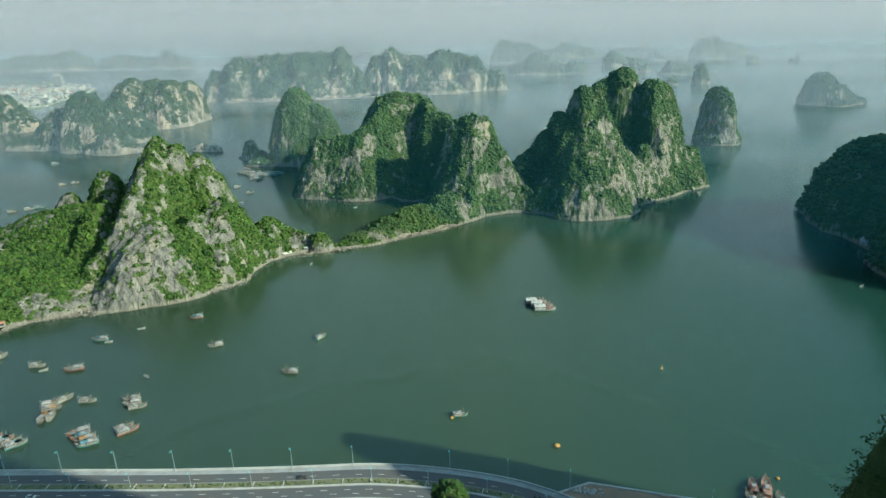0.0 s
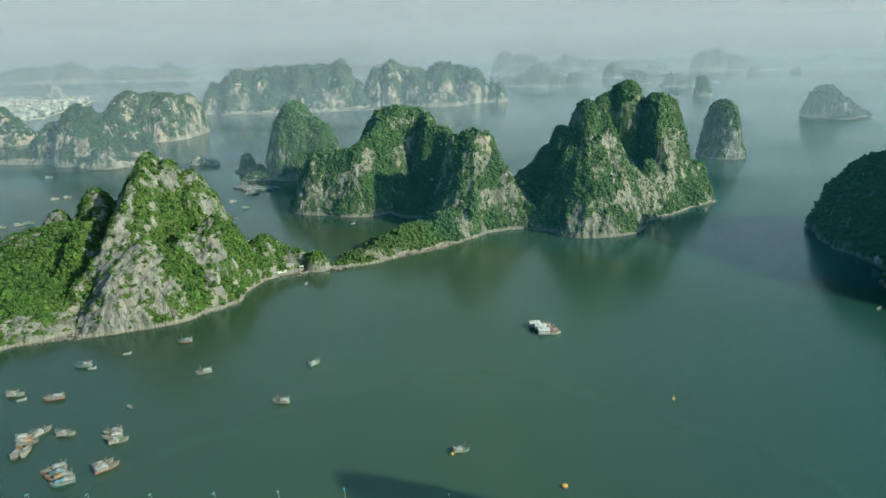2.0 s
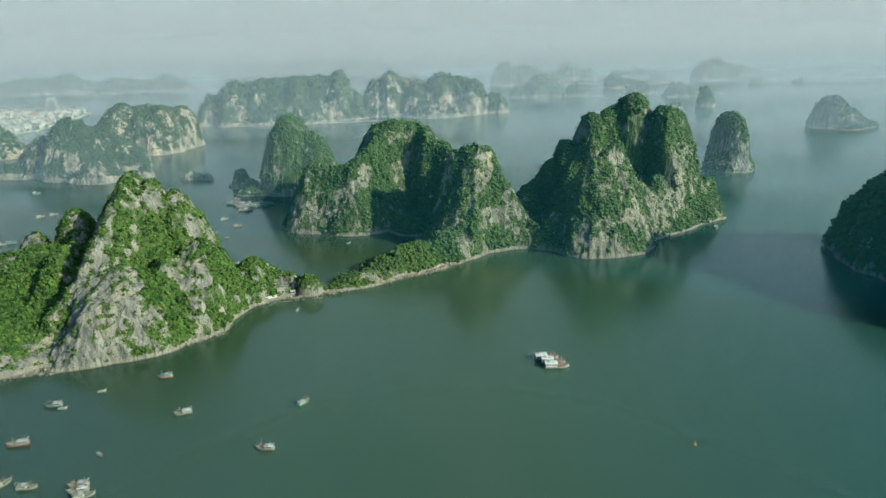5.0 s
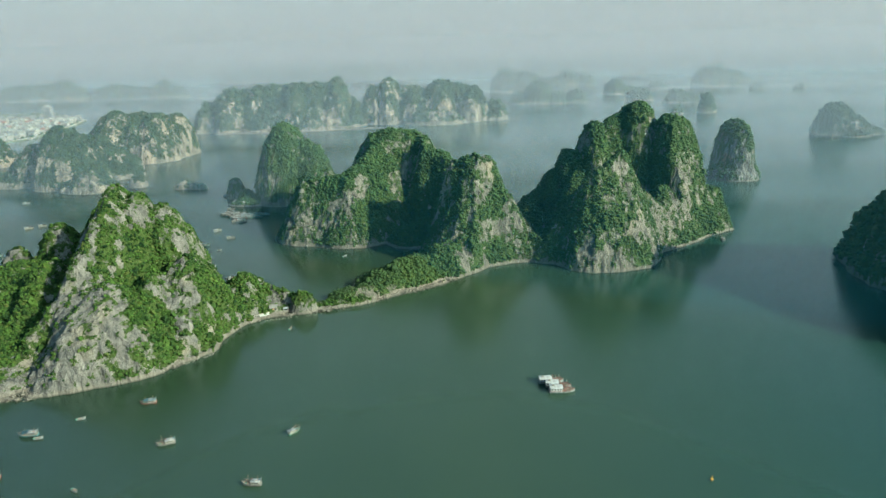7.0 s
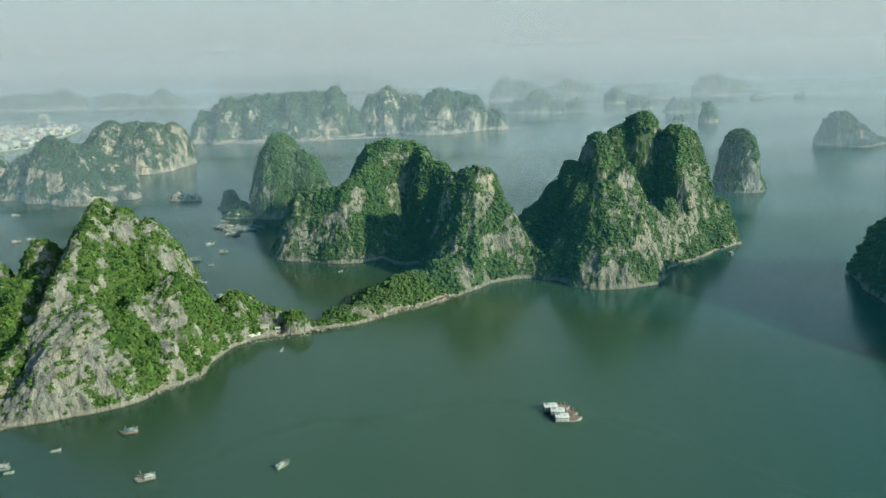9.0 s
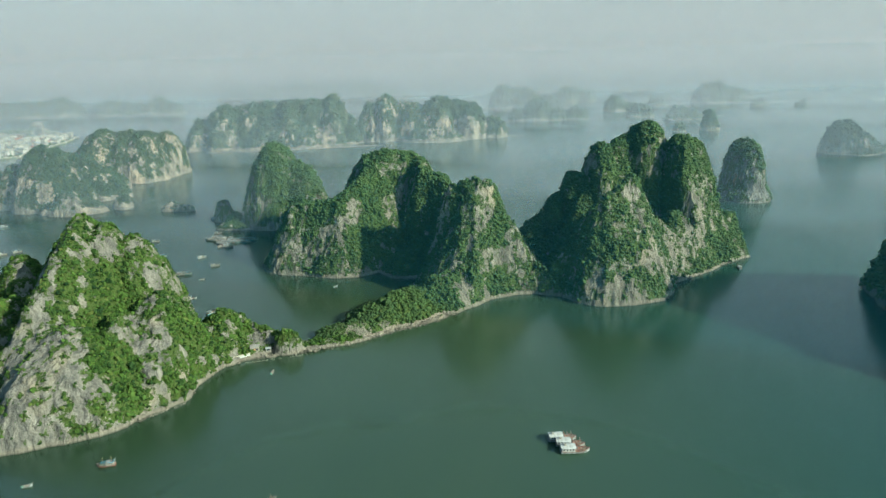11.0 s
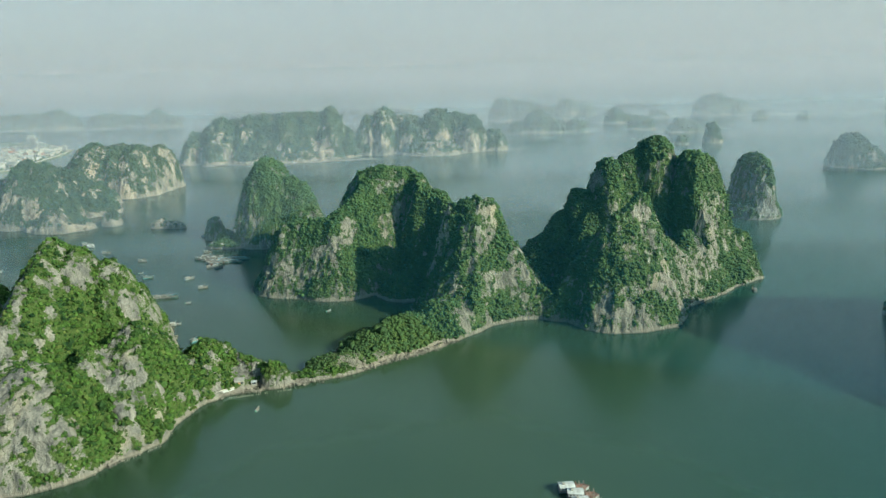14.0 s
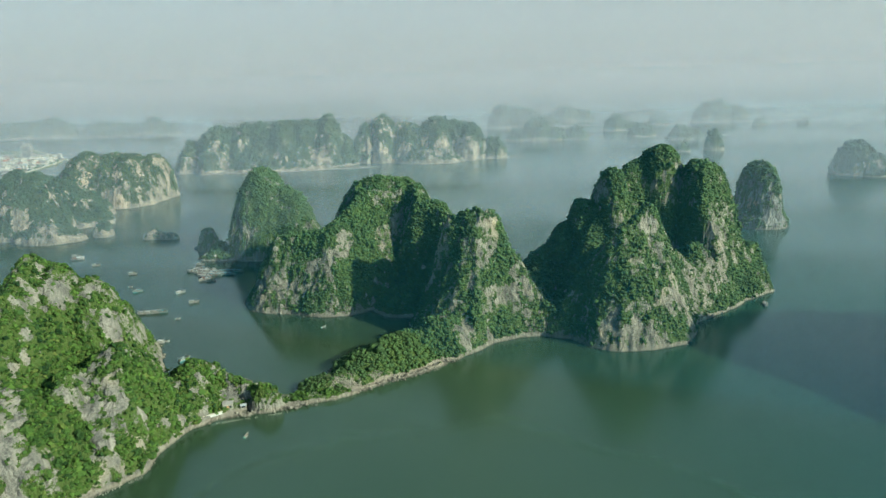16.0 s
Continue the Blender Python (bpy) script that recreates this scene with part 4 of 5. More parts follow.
def fishing_boat(m, label, L, hull_mat, cabin_mat, roof_mat, tarp=None, masts=2, seed=1, low=False, deck_mat=None, beam=0.35, rail_mat=None, busy=True):
    L = L * 0.79
    rng = np.random.RandomState(seed)
    W, H = L * beam, L * 0.085 + 0.25
    rail_mat = rail_mat or WEATHERED
    t = thing("fishing_boat", m, label, "boat", "boats at anchor in the bay")
    bm, rows = hull_mesh(L, W, H)
    rim = [[v.co.copy() for v in (r[0], r[-1])] for r in rows]
    part("hull", bm, hull_mat, t)
    bm = bmesh.new()
    prev = None
    for a, b in rim:
        now = [bm.verts.new((a.x, a.y * 0.95, a.z - 0.3)), bm.verts.new((b.x, b.y * 0.95, b.z - 0.3))]
        if prev:
            bm.faces.new((prev[0], prev[1], now[1], now[0]))
        prev = now
    part("deck", bm, deck_mat or WOOD, t, "weathered wooden deck")
    for side in (0, 1):
        bm = bmesh.new()
        prev = None
        for p in rim:
            now = [bm.verts.new(p[side] + Vector((0, dy, dz))) for dy, dz in ((-0.11, -0.02), (0.11, -0.02), (0.11, 0.16), (-0.11, 0.16))]
            if prev:
                for k in range(4):
                    bm.faces.new((prev[k], prev[(k + 1) % 4], now[(k + 1) % 4], now[k]))
            prev = now
        bmesh.ops.recalc_face_normals(bm, faces=bm.faces)
        part("gunwale", bm, rail_mat, t)
    tube_top = rim[-1][0]
    part("bow_post", tube(bmesh.new(), (tube_top.x - 0.1, 0, tube_top.z - 0.3), (tube_top.x + 0.35, 0, tube_top.z + 0.7), 0.12, 0.09), WOOD, t)
    if not low:
        cl, cw, ch = L * 0.42, W * 0.72, 1.35
        x0 = -L * 0.42
        cabin = part("cabin", box(bmesh.new(), x0, x0 + cl, -cw / 2, cw / 2, H - 0.3, H + ch, 0.06), cabin_mat, t)
        for side in (-1, 1):
            for k in range(3):
                xa = x0 + cl * (0.12 + 0.28 * k)
                part("window", box(bmesh.new(), xa, xa + cl * 0.2, side * (cw / 2 + 0.01) - 0.02, side * (cw / 2 + 0.01) + 0.02, H + 0.5, H + 1.0), GLASS, cabin)
        part("window", box(bmesh.new(), x0 + cl - 0.01, x0 + cl + 0.03, -cw * 0.35, cw * 0.35, H + 0.65, H + 1.25), GLASS, cabin)
        part("cabin_roof", box(bmesh.new(), x0 - 0.3, x0 + cl + 0.35, -cw / 2 - 0.25, cw / 2 + 0.25, H + ch, H + ch + 0.16, 0.05), roof_mat, t)
        part("wheelhouse", box(bmesh.new(), x0 + cl * 0.45, x0 + cl * 0.9, -cw * 0.3, cw * 0.3, H + ch + 0.16, H + ch + 0.75, 0.06), GREY, t)
        for k in range(6):
            s = rng.uniform(0.18, 0.42)
            x, y = x0 + cl * rng.uniform(0.0, 1.0), cw * rng.uniform(-0.45, 0.45)
            part("parcel", box(bmesh.new(), x - s, x + s, y - s * 0.7, y + s * 0.7, H + ch + 0.15, H + ch + 0.2 + s, 0.06), (GREY, WOOD, BLUE, CREAM, RUST, DARK)[k], t)
    if not low:
        x, g = -L * 0.46, H + 2.7
        frame_bm = bmesh.new()
        for y in (-W * 0.3, W * 0.3):
            tube(frame_bm, (x, y, H - 0.3), (x - 0.5, y * 0.75, g), 0.1, 0.08, 5)
        tube(frame_bm, (x - 0.5, -W * 0.27, g), (x - 0.5, W * 0.27, g), 0.1, 0.1, 5)
        part("gantry", frame_bm, GREY, t, "pale stern gantry of posts")
        for k in range(3 if busy else 1):
            bm = bmesh.new()
            bmesh.ops.create_icosphere(bm, subdivisions=1, radius=1.0, matrix=Matrix.Translation((rng.uniform(-L * 0.1, L * 0.34), rng.uniform(-W * 0.22, W * 0.22), H - 0.1)) @ Matrix.Diagonal((rng.uniform(0.4, 0.9), rng.uniform(0.4, 0.7), rng.uniform(0.25, 0.5), 1)))
            for v in bm.verts:
                v.co += Vector(rng.uniform(-0.1, 0.1, 3))
            part("sack", bm, (CREAM, WEATHERED, BLUE)[k], t)
    if tarp:
        bm = bmesh.new()
        n = 5
        span = []
        for k in range(n):
            u = -1 + 2 * k / (n - 1)
            span.append([bm.verts.new((x, u * W * 0.46, H + 1.9 - 0.55 * u * u + rng.uniform(-0.08, 0.08))) for x in (-L * 0.06, L * 0.1, L * 0.26)])
        for a, b in zip(span, span[1:]):
            for k in range(2):
                bm.faces.new((a[k], a[k + 1], b[k + 1], b[k]))
        bmesh.ops.solidify(bm, geom=bm.faces[:], thickness=0.05)
        part("awning", bm, tarp, t, "sagging tarpaulin awning")
        for x in (-L * 0.05, L * 0.25):
            for y in (-1, 1):
                part("awning_post", tube(bmesh.new(), (x, y * W * 0.4, H - 0.3), (x, y * W * 0.42, H + 1.5), 0.05, 0.05, 5), WOOD, t)
    for k in range(masts):
        x = L * (0.16 - 0.5 * k)
        tall = 2.6 + 0.9 * rng.uniform(0, 1) + (0 if low else 0.6)
        mast = part("mast", tube(bmesh.new(), (x, 0, H - 0.3), (x, 0, H + tall), 0.11, 0.07), WOOD, t)
        for side in (-1, 1):
            part("boom", tube(bmesh.new(), (x, 0, H + tall * 0.45), (x + rng.uniform(0.2, 1.4), side * W * 0.55, H + tall * rng.uniform(0.75, 1.0)), 0.07, 0.05, 5), WOOD, mast)
    for k in range(5 if busy and not low else 0):
        y, z = W * rng.uniform(-0.36, 0.36), H + rng.uniform(0.2, 1.9)
        x = rng.uniform(-L * 0.3, L * 0.05)
        part("pole", tube(bmesh.new(), (x, y, z), (x + L * rng.uniform(0.3, 0.45), y + rng.uniform(-0.5, 0.5), z + rng.uniform(-0.2, 0.9)), 0.06, 0.05, 5), (WEATHERED, WOOD, DARK)[k % 3], t)
    for k in range(6 if busy and not low else 0):
        x, y = rng.uniform(-L * 0.44, L * 0.36), W * 0.42 * rng.choice([-1, 1])
        part("stanchion", tube(bmesh.new(), (x, y * 0.9, H - 0.3), (x, y * 0.9, H + rng.uniform(0.9, 2.1)), 0.06, 0.05, 5), (WEATHERED, DARK)[k % 2], t)
    for k in range(13 if busy else 5):
        s = rng.uniform(0.15, 0.42)
        x, y = rng.uniform(-L * (0.4 if low else 0.02), L * 0.36), rng.uniform(-W * 0.34, W * 0.34)
        part("crate", box(bmesh.new(), x - s, x + s, y - s * 0.8, y + s * 0.8, H - 0.32, H - 0.3 + s * 1.3, 0.05), (CREAM, BLUE, WEATHERED, GREY, GREEN, DARK, WEATHERED, RUST, DARK, WOOD)[int(rng.randint(10))], t)
    bm = bmesh.new()
    bmesh.ops.create_icosphere(bm, subdivisions=2, radius=1.0, matrix=Matrix.Translation((-L * 0.46 if low else L * 0.3, 0, H - 0.15)) @ Matrix.Diagonal((0.8, 0.7, 0.45, 1)))
    for v in bm.verts:
        v.co += Vector(rng.uniform(-0.08, 0.08, 3))
    part("fishing_net", bm, GREEN, t, "heap of green fishing net")
    for k in range(3 if busy else 0):
        a, b = rim[2 + k][0], rim[2 + k][1]
        for p in (a, b):
            side = 1 if p.y > 0 else -1
            part("fender", tube(bmesh.new(), (p.x, p.y + side * 0.02, p.z - 0.55), (p.x, p.y + side * 0.2, p.z - 0.55), 0.28, 0.28, 8), TYRE, t)
    return t


def houseboat(m):
    """A broad work boat: white cabin astern, rust-brown working deck forward with posts and cross bars."""
    rng = np.random.RandomState(9)
    L, W, H = 15.5, 5.6, 1.5
    t = thing("houseboat", m, "broad houseboat with white cabin and rusty working deck", "boat", "boats at anchor in the bay")
    bm, rows = hull_mesh(L, W, H, 0.7, 0.9)
    rim = [[v.co.copy() for v in (r[0], r[-1])] for r in rows]
    part("hull", bm, GREY, t)
    bm = bmesh.new()
    prev = None
    for a, b in rim:
        now = [bm.verts.new((a.x, a.y * 0.95, a.z - 0.25)), bm.verts.new((b.x, b.y * 0.95, b.z - 0.25))]
        if prev:
            bm.faces.new((prev[0], prev[1], now[1], now[0]))
        prev = now
    part("deck", bm, PINK, t, "rust-brown plank deck")
    for side in (0, 1):
        bm = bmesh.new()
        for p, q in zip(rim, rim[1:]):
            tube(bm, p[side] + Vector((0, 0, 0.08)), q[side] + Vector((0, 0, 0.08)), 0.12, 0.12, 5)
        part("gunwale", bm, RUST, t)
    x0, x1 = -L * 0.47, -L * 0.02
    cabin = part("cabin", box(bmesh.new(), x0, x1, -W * 0.42, W * 0.42, H - 0.3, H + 2.0, 0.08), WHITE, t, "white painted cabin")
    for side in (-1, 1):
        for k in range(4):
            xa = x0 + 0.6 + 1.65 * k
            part("window", box(bmesh.new(), xa, xa + 0.9, side * W * 0.42 - 0.03, side * W * 0.42 + 0.03, H + 0.7, H + 1.5), GLASS, cabin)
    part("window", box(bmesh.new(), x1 - 0.02, x1 + 0.03, -W * 0.28, W * 0.28, H + 0.8, H + 1.6), GLASS, cabin)
    bm = bmesh.new()
    v = [bm.verts.new(p) for p in ((x0 - 0.4, -W * 0.48, H + 2.0), (x1 + 0.5, -W * 0.48, H + 2.0), (x1 + 0.5, W * 0.48, H + 2.0), (x0 - 0.4, W * 0.48, H + 2.0), (x0 - 0.4, 0, H + 2.6), (x1 + 0.5, 0, H + 2.6))]
    for f in ((0, 1, 5, 4), (2, 3, 4, 5), (0, 4, 3), (1, 2, 5), (3, 2, 1, 0)):
        bm.faces.new([v[k] for k in f])
    part("cabin_roof", bm, WHITE, t, "shallow white roof")
    part("water_tank", box(bmesh.new(), x0 + 1.2, x0 + 2.6, -0.8, 0.8, H + 2.5, H + 3.3, 0.2), CREAM, t)
    for x in (L * 0.08, L * 0.2, L * 0.34):
        for y in (-W * 0.36, W * 0.36):
            part("post", tube(bmesh.new(), (x, y, H - 0.3), (x + rng.uniform(-0.2, 0.2), y, H + 2.6), 0.13, 0.1, 6), RUST if x < 2 else CREAM, t)
        part("cross_bar", tube(bmesh.new(), (x, -W * 0.42, H + 2.1), (x, W * 0.42, H + 2.1), 0.1, 0.1, 6), RUST, t)
    for k in range(16):
        s = rng.uniform(0.25, 0.6)
        x, y = rng.uniform(0.6, L * 0.36), rng.uniform(-W * 0.34, W * 0.34)
        part("crate", box(bmesh.new(), x - s, x + s, y - s * 0.7, y + s * 0.7, H - 0.3, H - 0.2 + s, 0.05), (RUST, WEATHERED, DARK, CREAM, WOOD, PINK)[k % 6], t)
    for k in range(4):
        y = -W * 0.3 + k * W * 0.2
        part("pole", tube(bmesh.new(), (0.2, y, H + 0.3), (L * 0.44, y + rng.uniform(-0.4, 0.4), H + rng.uniform(0.6, 1.6)), 0.08, 0.06, 5), (WOOD, WEATHERED)[k % 2], t)
    return t


KIND = {
    "grey": fishing_boat(pose(-260, 340, 0, 0, 0, 10), "grey wooden fishing boat with weathered cabin at anchor", 12.0, WEATHERED, CREAM, WEATHERED, None, 2, 1),
    "red": fishing_boat(pose(-235, 336, 0, 0, 0, 195), "red-hulled wooden fishing boat with two masts", 14.0, RUST, WEATHERED, GREY, None, 2, 2),
    "blue": fishing_boat(pose(-187, 407, 0, 0, 0, 190), "wooden fishing boat with blue tarpaulin and red waterline", 11.5, RUST, CREAM, BLUE, BLUE, 2, 3),
    "white": fishing_boat(pose(-158, 365, 0, 0, 0, 200), "pale-roofed wooden fishing boat at anchor", 12.0, WEATHERED, CREAM, WHITE, None, 2, 4),
    "teal": fishing_boat(pose(-239, 374, 0, 0, 0, 185), "teal-painted fishing boat with grey roof", 13.0, TEAL, WEATHERED, GREY, BLUE, 2, 5),
    "orange": fishing_boat(pose(-189, 266, 0, 0, 0, 212), "dark fishing boat under an orange tarpaulin", 12.5, DARK, WEATHERED, WEATHERED, ORANGE, 2, 6),
    "skiff": fishing_boat(pose(-231.5, 371, 0, 0, 0, 15), "small low open wooden skiff", 6.0, GREY, GREY, GREY, None, 0, 7, True),
    "barge": houseboat(pose(-470, 930, 0, 0, 0, 195)),
    "trawler": fishing_boat(pose(134.6, 229.0, 0, 0, 0, 70), "large red-brown wooden trawler moored among smaller boats", 19.0, DARK, RUST, PINK, None, 2, 12, False, PINK, 0.27, PINK),
    "far_grey": fishing_boat(pose(-366, 860, 0, 0, 0, 5), "grey wooden fishing boat in the inner bay", 12.0, WEATHERED, CREAM, WEATHERED, None, 1, 21, busy=False),
    "far_white": fishing_boat(pose(-282, 789, 0, 0, 0, 40), "white-roofed wooden boat in the inner bay", 12.5, GREY, CREAM, WHITE, None, 1, 22, busy=False),
    "far_teal": fishing_boat(pose(-329, 795, 0, 0, 0, 30), "teal boat with blue awning by the floating village", 13.0, TEAL, WEATHERED, TEAL, BLUE, 1, 23, busy=False),
    "dark": fishing_boat(pose(338, 500, 0, 0, 0, 60), "dark tarred fishing boat with rust-red deck", 13.0, DARK, DARK, RUST, None, 2, 14, False, RUST),
    "green": fishing_boat(pose(-91, 375, 0, 0, 0, 52), "small green fishing boat with cream cabin", 10.0, GREEN, CREAM, GREY, None, 1, 8),
}
FLEET = [
    ("white", -101, 331, 178), ("grey", -207, 301, 8), ("white", -226, 298, 22), ("orange", -223, 293.5, 22), ("grey", -221, 303, 60), ("grey", -219, 287, 100), ("orange", -222.5, 285, 100),
    ("grey", -183, 302.5, 190), ("white", -181, 298.6, 195), ("grey", -176, 295, 25), ("red", -170.8, 273.4, 42), ("grey", -174, 275.9, 44),
    ("red", -196, 272, 212), ("blue", -193, 268.6, 212), ("teal", -186, 262.5, 205), ("teal", -222, 262, 42), ("grey", -226, 264, 42), ("blue", -231, 266, 42), ("orange", -235, 264.5, 40), ("red", -239, 267, 40),
    ("grey", -291, 351, 70), ("skiff", -253, 334.8, 30), ("skiff", -218.5, 390, 20), ("skiff", -186, 327, -30), ("skiff", -127, 511, 80), ("green", 1, 286, 12),
    # the raft of white-roofed boats out in the bay
    ("barge", 57.0, 427.0, 5), ("barge", 60.5, 421.4, -5), ("barge", 62.0, 415.6, 2),
    # by the earth platform
    ("dark", 129.2, 230.0, 75), ("white", 125.5, 222.5, 95), ("grey", 129.8, 221.5, 90), ("grey", 137.5, 222, 80),
    # under the shaded island
    ("skiff", 306, 451, 30),
    # in the inner bay
    ("grey", -256, 758, 20), ("skiff", -253, 713, 15), ("white", -246, 657, 190), ("skiff", -240, 660, 10), ("blue", -210, 623, 60),
    ("grey", -292, 728, 3), ("white", -286, 729, 3), ("grey", -280, 730, 5), ("teal", -275, 731, 5),
    ("skiff", -115, 686, 40), ("grey", 298, 764, 30), ("white", 279, 722, 80), ("grey", -196, 750, 20),
    ("white", -617, 952, 20), ("grey", -513, 824, 35), ("grey", -524, 814, 35), ("grey", -507, 686, 20), ("white", -494, 697, 20), ("teal", -486, 703, 20), ("grey", -336, 975, 5), ("white", -327, 973, 5),
    ("grey", -275, 831, 30), ("skiff", -345, 812, 10), ("white", -480, 945, 15), ("grey", -430, 900, 15),
]
for kind, x, y, turn in FLEET:
    if y > 600 and kind != "skiff":
        kind = {"grey": "far_grey", "white": "far_white"}.get(kind, "far_teal")
    copy_thing(KIND[kind], pose(x, y, 0, 0, 0, turn))
# the floating village by the tower island
rng = np.random.RandomState(31)
for k in range(26):
    u = k / 25
    copy_thing(KIND[("far_grey", "far_white", "far_grey", "far_teal", "far_white", "red")[k % 6]], pose(-300 + 36 * u + rng.uniform(-5, 5), 880 - 38 * u + rng.uniform(-16, 16), 0, 0, 0, rng.choice([0, 180]) + rng.uniform(-25, 25)))
for k in range(9):
    copy_thing(KIND["far_teal"], pose(-272 + (k % 5) * 6.5 + rng.uniform(-1, 1), 862 - (k // 5) * 11 + rng.uniform(-2, 2), 0, 0, 0, rng.uniform(-20, 20)))


def buoy(m, r, tall, label):
    t = thing("buoy", m, label, "buoy", "mooring buoys")
    bm = tube(bmesh.new(), (0, 0, -0.4), (0, 0, 0.9), r, r * 0.85, 14)
    part("float", bm, BUOY, t)
    part("collar", tube(bmesh.new(), (0, 0, 0.15), (0, 0, 0.4), r * 1.12, r * 1.12, 14), DARK, t)
    part("top_mark", tube(bmesh.new(), (0, 0, 0.9), (0, 0, tall), r * 0.35, r * 0.12, 8), BUOY, t)
    part("ring", tube(bmesh.new(), (0, 0, tall), (0, 0, tall + 0.25), 0.18, 0.18, 8), DARK, t)


buoy(pose(48, 260, 0), 1.5, 1.3, "round orange mooring buoy afloat")
buoy(pose(120, 332, 0), 0.75, 2.6, "slim orange channel buoy afloat")
buoy(pose(-3.5, 283.5, 0), 0.8, 1.8, "orange mooring buoy beside a green boat")
buoy(pose(143, 236, 0), 0.8, 1.4, "yellow mooring buoy beside moored boats")


# ---- houses ----
def house(m, w, d, h, wall, roof, label, gable, group=""):
    t = thing("house", m, label, "house", group)
    walls = part("wall", box(bmesh.new(), -w / 2, w / 2, -d / 2, d / 2, -0.5, h), wall, t)
    bm = bmesh.new()
    if gable:
        v = [bm.verts.new(p) for p in ((-w / 2 - 0.3, -d / 2 - 0.4, h), (w / 2 + 0.3, -d / 2 - 0.4, h), (w / 2 + 0.3, d / 2 + 0.4, h), (-w / 2 - 0.3, d / 2 + 0.4, h), (-w / 2 - 0.3, 0, h + d * 0.35), (w / 2 + 0.3, 0, h + d * 0.35))]
        for f in ((0, 1, 5, 4), (2, 3, 4, 5), (0, 4, 3), (1, 2, 5), (3, 2, 1, 0)):
            bm.faces.new([v[k] for k in f])
    else:
        box(bm, -w / 2 - 0.2, w / 2 + 0.2, -d / 2 - 0.2, d / 2 + 0.2, h, h + 0.5)
        box(bm, -w * 0.2, w * 0.25, -d * 0.2, d * 0.3, h + 0.5, h + 2.6)
    part("roof", bm, roof, t)
    floors = max(1, int(h / 3.4))
    for f in range(floors):
        z = 0.9 + f * 3.3
        part("window_row", box(bmesh.new(), -w * 0.36, w * 0.36, -d / 2 - 0.05, -d / 2 + 0.05, z, z + 1.5), GLASS, walls)
    return t


TOWN = [(-1130, 1610), (-1085, 1690), (-1150, 2000), (-1195, 2140), (-1500, 2460), (-2000, 2450), (-2000, 1450), (-1500, 1430)]
town_ground = thing("town_ground", Matrix.Identity(4), "low built-up shore with a pale sea wall", "ground", kind="structure")
bm = bmesh.new()
vt = [bm.verts.new((x, y, 3)) for x, y in TOWN]
vb = [bm.verts.new((x, y, -2)) for x, y in TOWN]
bm.faces.new(vt)
for k in range(len(TOWN)):
    bm.faces.new((vt[k - 1], vb[k - 1], vb[k], vt[k]))
bmesh.ops.recalc_face_normals(bm, faces=bm.faces)
part("shore", bm, VERGE, town_ground)
for (xa, ya), (xb, yb) in zip(TOWN[:4], TOWN[1:5]):
    d = Vector((xb - xa, yb - ya, 0))
    bm = box(bmesh.new(), -4, d.length + 4, 0.1, 9, -2, 4.2)
    bmesh.ops.transform(bm, matrix=Matrix.Translation((xa, ya, 0)) @ Matrix.Rotation(math.atan2(d.y, d.x), 4, "Z"), verts=bm.verts)
    part("quay", bm, SAND, town_ground, "pale stone quay")
far_houses = [house(pose(-1150 - 20 * k, 1700, 3, 0, 0, 0), w, d, h, wl, rf, lb, g, "houses of the far town") for k, (w, d, h, wl, rf, lb, g) in enumerate((
    (7, 12, 11, PLASTER, GREY, "narrow cream town house with grey flat roof", False), (10, 13, 8, PLASTER, TILE, "cream town house with red tiled roof", True),
    (13, 12, 15, PLASTER, CREAM, "cream apartment block with cream flat roof", False), (8, 14, 13, PLASTER, PLASTER, "cream town house with flat roof", False), (18, 12, 9, PLASTER, WEATHERED, "long cream building with grey roof", True)))]


def inside(x, y):
    odd = False
    for (xa, ya), (xb, yb) in zip(TOWN, TOWN[1:] + TOWN[:1]):
        if (ya > y) != (yb > y) and x < (xb - xa) * (y - ya) / (yb - ya) + xa:
            odd = not odd
    return odd


rng = np.random.RandomState(52)
count = 0
for row in range(42):
    for col in range(42):
        x, y = -1900 + col * 20.5 + rng.uniform(-9, 9), 1500 + row * 24 + rng.uniform(-11, 11)
        if inside(x, y) and inside(x + 18, y) and inside(x, y - 14) and x > -0.73 * y - 40 and rng.uniform() < 0.9 and count < 290:
            copy_thing(far_houses[int(rng.choice([0, 0, 2, 3, 4, 0, 2, 1]))], pose(x, y, 3, 0, 0, rng.choice([0, 90]) + rng.choice([12, -6, 30])))
            count += 1
hotel = thing("hotel", pose(-1290, 2100, 3, 0, 0, 12), "tall pale hotel tower above the low town", "hotel")
tower = part("tower", box(bmesh.new(), -13, 13, -10, 10, 0, 46, 0.4), CREAM, hotel)
for f in range(12):
    part("window_row", box(bmesh.new(), -11, 11, -10.1, -9.9, 3 + f * 3.5, 4.8 + f * 3.5), GLASS, tower)
part("podium", box(bmesh.new(), -24, 24, -18, 18, 0, 12, 0.4), WHITE, hotel)
part("top_storey", box(bmesh.new(), -9, 9, -7, 7, 46, 54, 0.4), CREAM, hotel)
pts, sz = [], []
for _ in range(900):
    x, y = rng.uniform(-1950, -1090), rng.uniform(1480, 2440)
    if inside(x, y):
        pts.append((x, y, 5)), sz.append(rng.uniform(2.5, 5))
grove = thing("trees", Matrix.Identity(4), "scattered green trees between the town houses", "trees", kind="stuff")
forest(grove, np.array(pts), np.array(sz), LEAF_MID, CROWNS_PLAIN, 53, "green street trees")

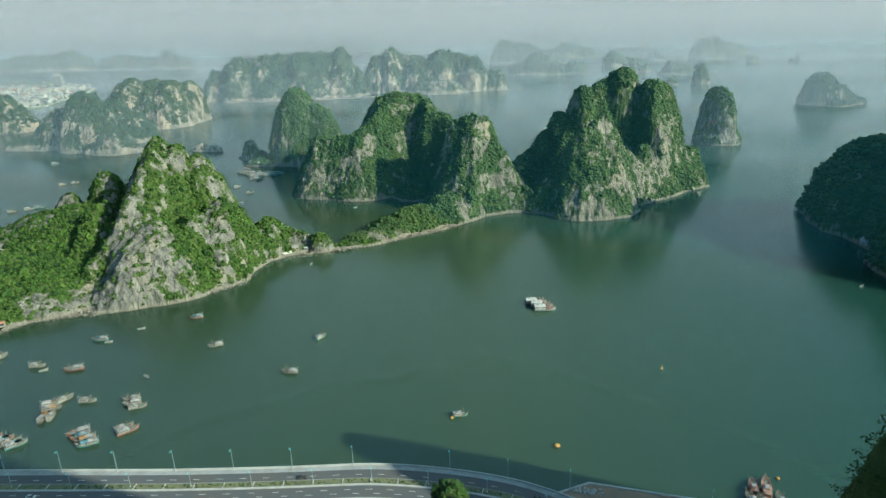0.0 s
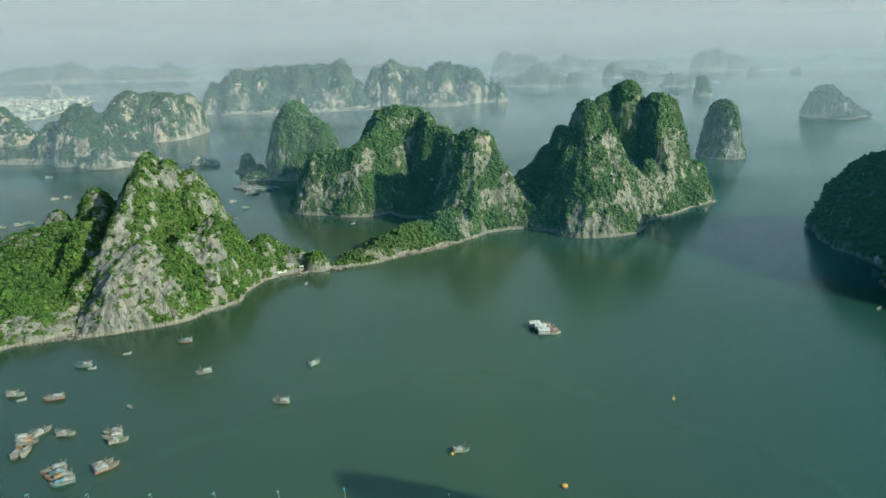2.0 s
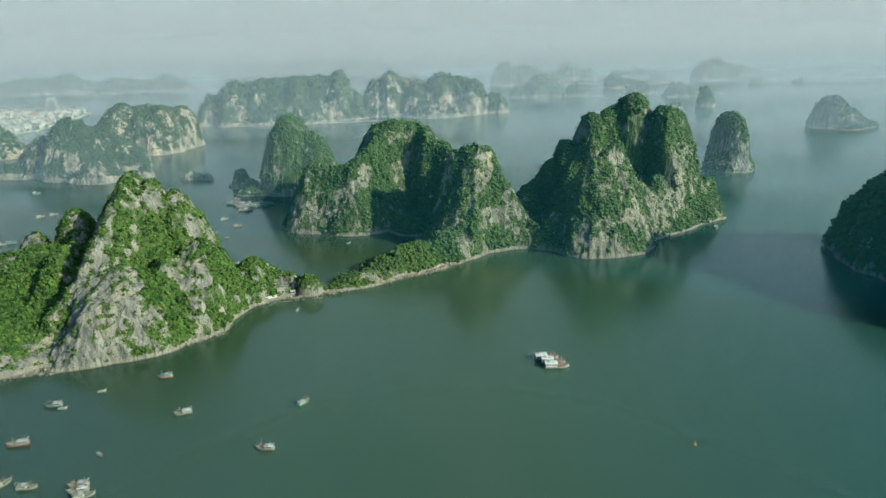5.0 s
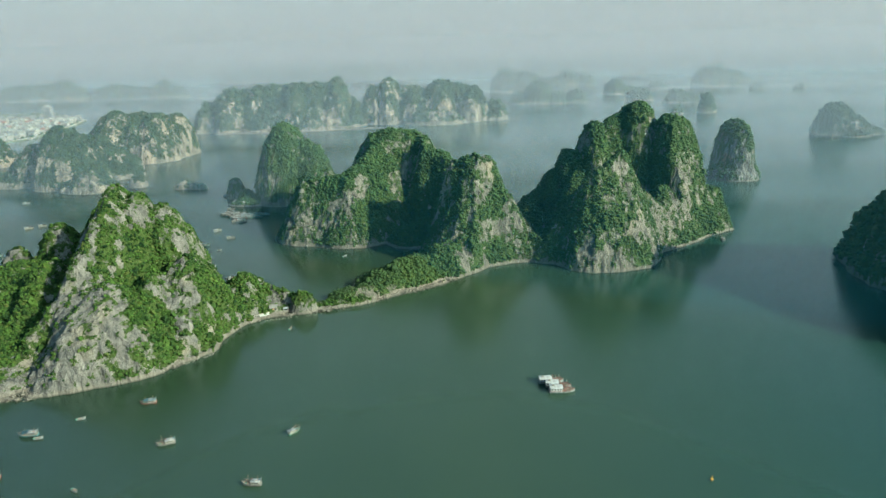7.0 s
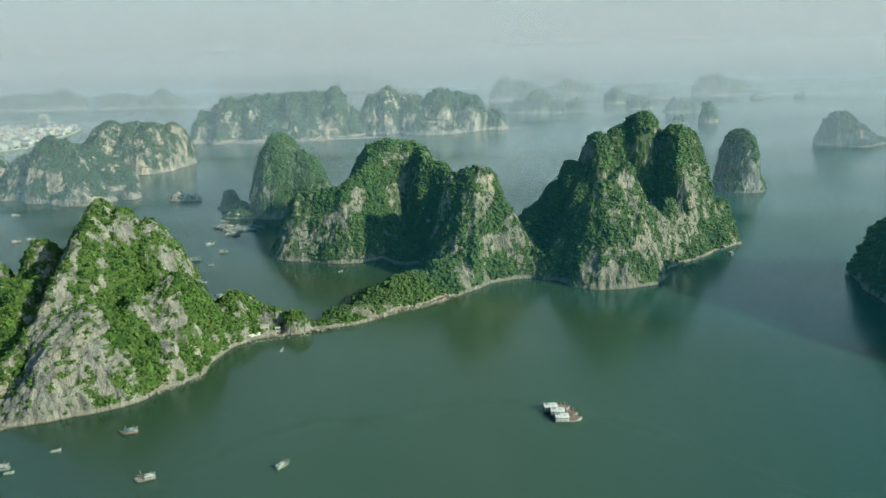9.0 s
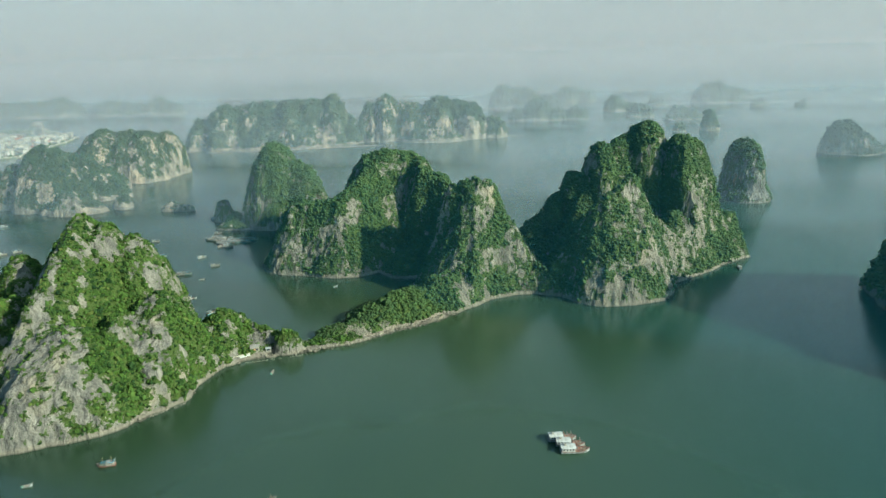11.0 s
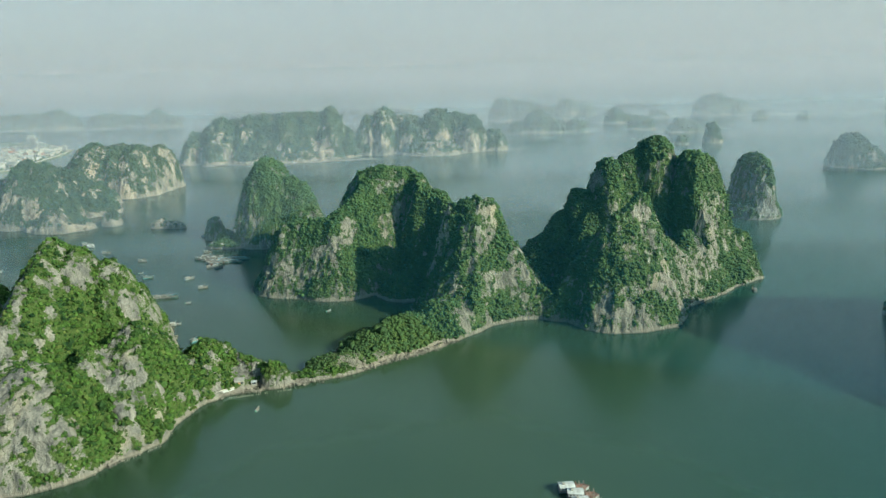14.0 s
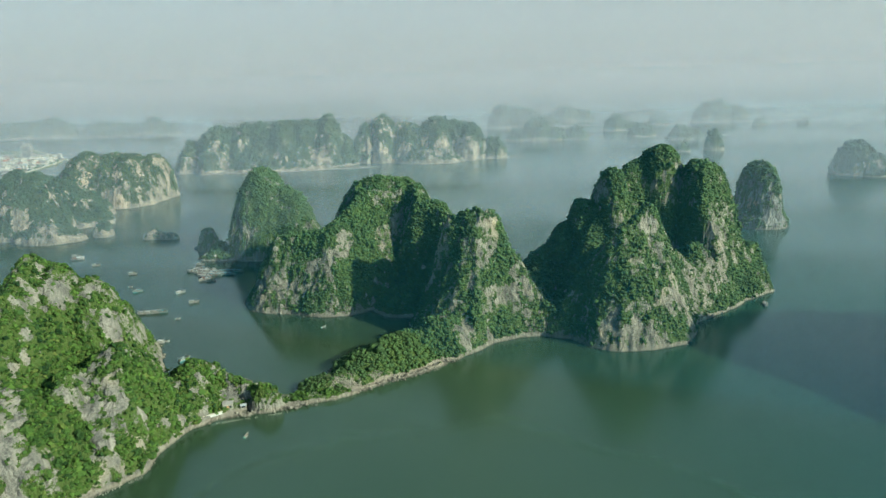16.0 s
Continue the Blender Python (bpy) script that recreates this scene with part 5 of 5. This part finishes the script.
shrine = house(pose(-147.5, 540.5, 3.3, 0, 0, 15), 6, 4.4, 3.4, CREAM, WEATHERED, "small pale shrine with weathered roof on the shore", True)
part("door", box(bmesh.new(), -0.8, 0.8, -2.3, -2.2, 0, 2.3), ORANGE, shrine, "orange door")
house(pose(-138, 541.5, 2.4, 0, 0, 15), 3.4, 2.6, 2.2, CREAM, GREY, "little cream hut on the beach", True)
house(pose(-318, 393, 2.0, 0, 0, 25), 3.6, 3, 2.3, CREAM, TILE, "little red-roofed hut at the hill foot", True)
house(pose(357.5, 537, 4.0, 0, 0, 70), 9, 5, 3.0, WHITE, WHITE, "white-roofed shed on the shaded shore", False)
for k, (x, y, wl) in enumerate(((-303, 920, WEATHERED), (-295, 919, CREAM), (-286, 918, WEATHERED), (-278, 917, CREAM), (-271, 920, WEATHERED), (-290, 914.5, CREAM))):
    house(pose(x, y, 2.5, 0, 0, 10 * k), 6, 5, 3, wl, (WEATHERED, TILE, CREAM)[k % 3], "little village house on the islet shore", True, "village houses on the islet")

terrace = thing("terrace_wall", pose(-155, 531.2, 0, 0, 0, 33), "low pale stone terrace wall above the beach", "wall")
part("wall", box(bmesh.new(), -6.5, 6.5, -0.5, 0.5, -0.5, 3.9, 0.08), CONCRETE, terrace)
part("coping", box(bmesh.new(), -6.7, 6.7, -0.65, 0.65, 3.9, 4.1, 0.04), SAND, terrace)


# ---- stakes and jetty ----
def stake_row(pts, label):
    t = thing("stake_fence", Matrix.Identity(4), label, "stakes", "rows of stakes along the shore")
    stake_me = None
    rng = np.random.RandomState(len(pts))
    for (xa, ya), (xb, yb) in zip(pts, pts[1:]):
        n = int(math.hypot(xb - xa, yb - ya) / 1.1)
        for k in range(n):
            if rng.uniform() < 0.25:
                continue
            u = k / n
            if stake_me is None:
                ob = part("stake", tube(bmesh.new(), (0, 0, -1.2), (0, 0, 1.1), 0.16, 0.12, 6), CREAM, t)
                stake_me = ob.data
            else:
                ob = new("stake", stake_me)
                ob.parent = t
            ob.matrix_world = pose(xa + (xb - xa) * u, ya + (yb - ya) * u + rng.uniform(-0.3, 0.3), 0, rng.uniform(-8, 8), rng.uniform(-8, 8), 0)


stake_row([(-184, 456), (-169, 472)], "row of pale wooden stakes in shallow water")
stake_row([(-150, 526), (-128, 532.5), (-108, 538.5)], "row of pale wooden stakes off the beach")
jetty = thing("jetty", pose(128, 1925, 0, 0, 0, 8), "long low jetty running out from the far island", "jetty")
part("deck", box(bmesh.new(), 0, 70, -1.5, 1.5, 1.4, 1.9, 0.1), WOOD, jetty)
for k in range(8):
    part("pile", tube(bmesh.new(), (4 + 9 * k, 0, -2), (4 + 9 * k, 0, 1.4), 0.35, 0.35, 8), DARK, jetty)
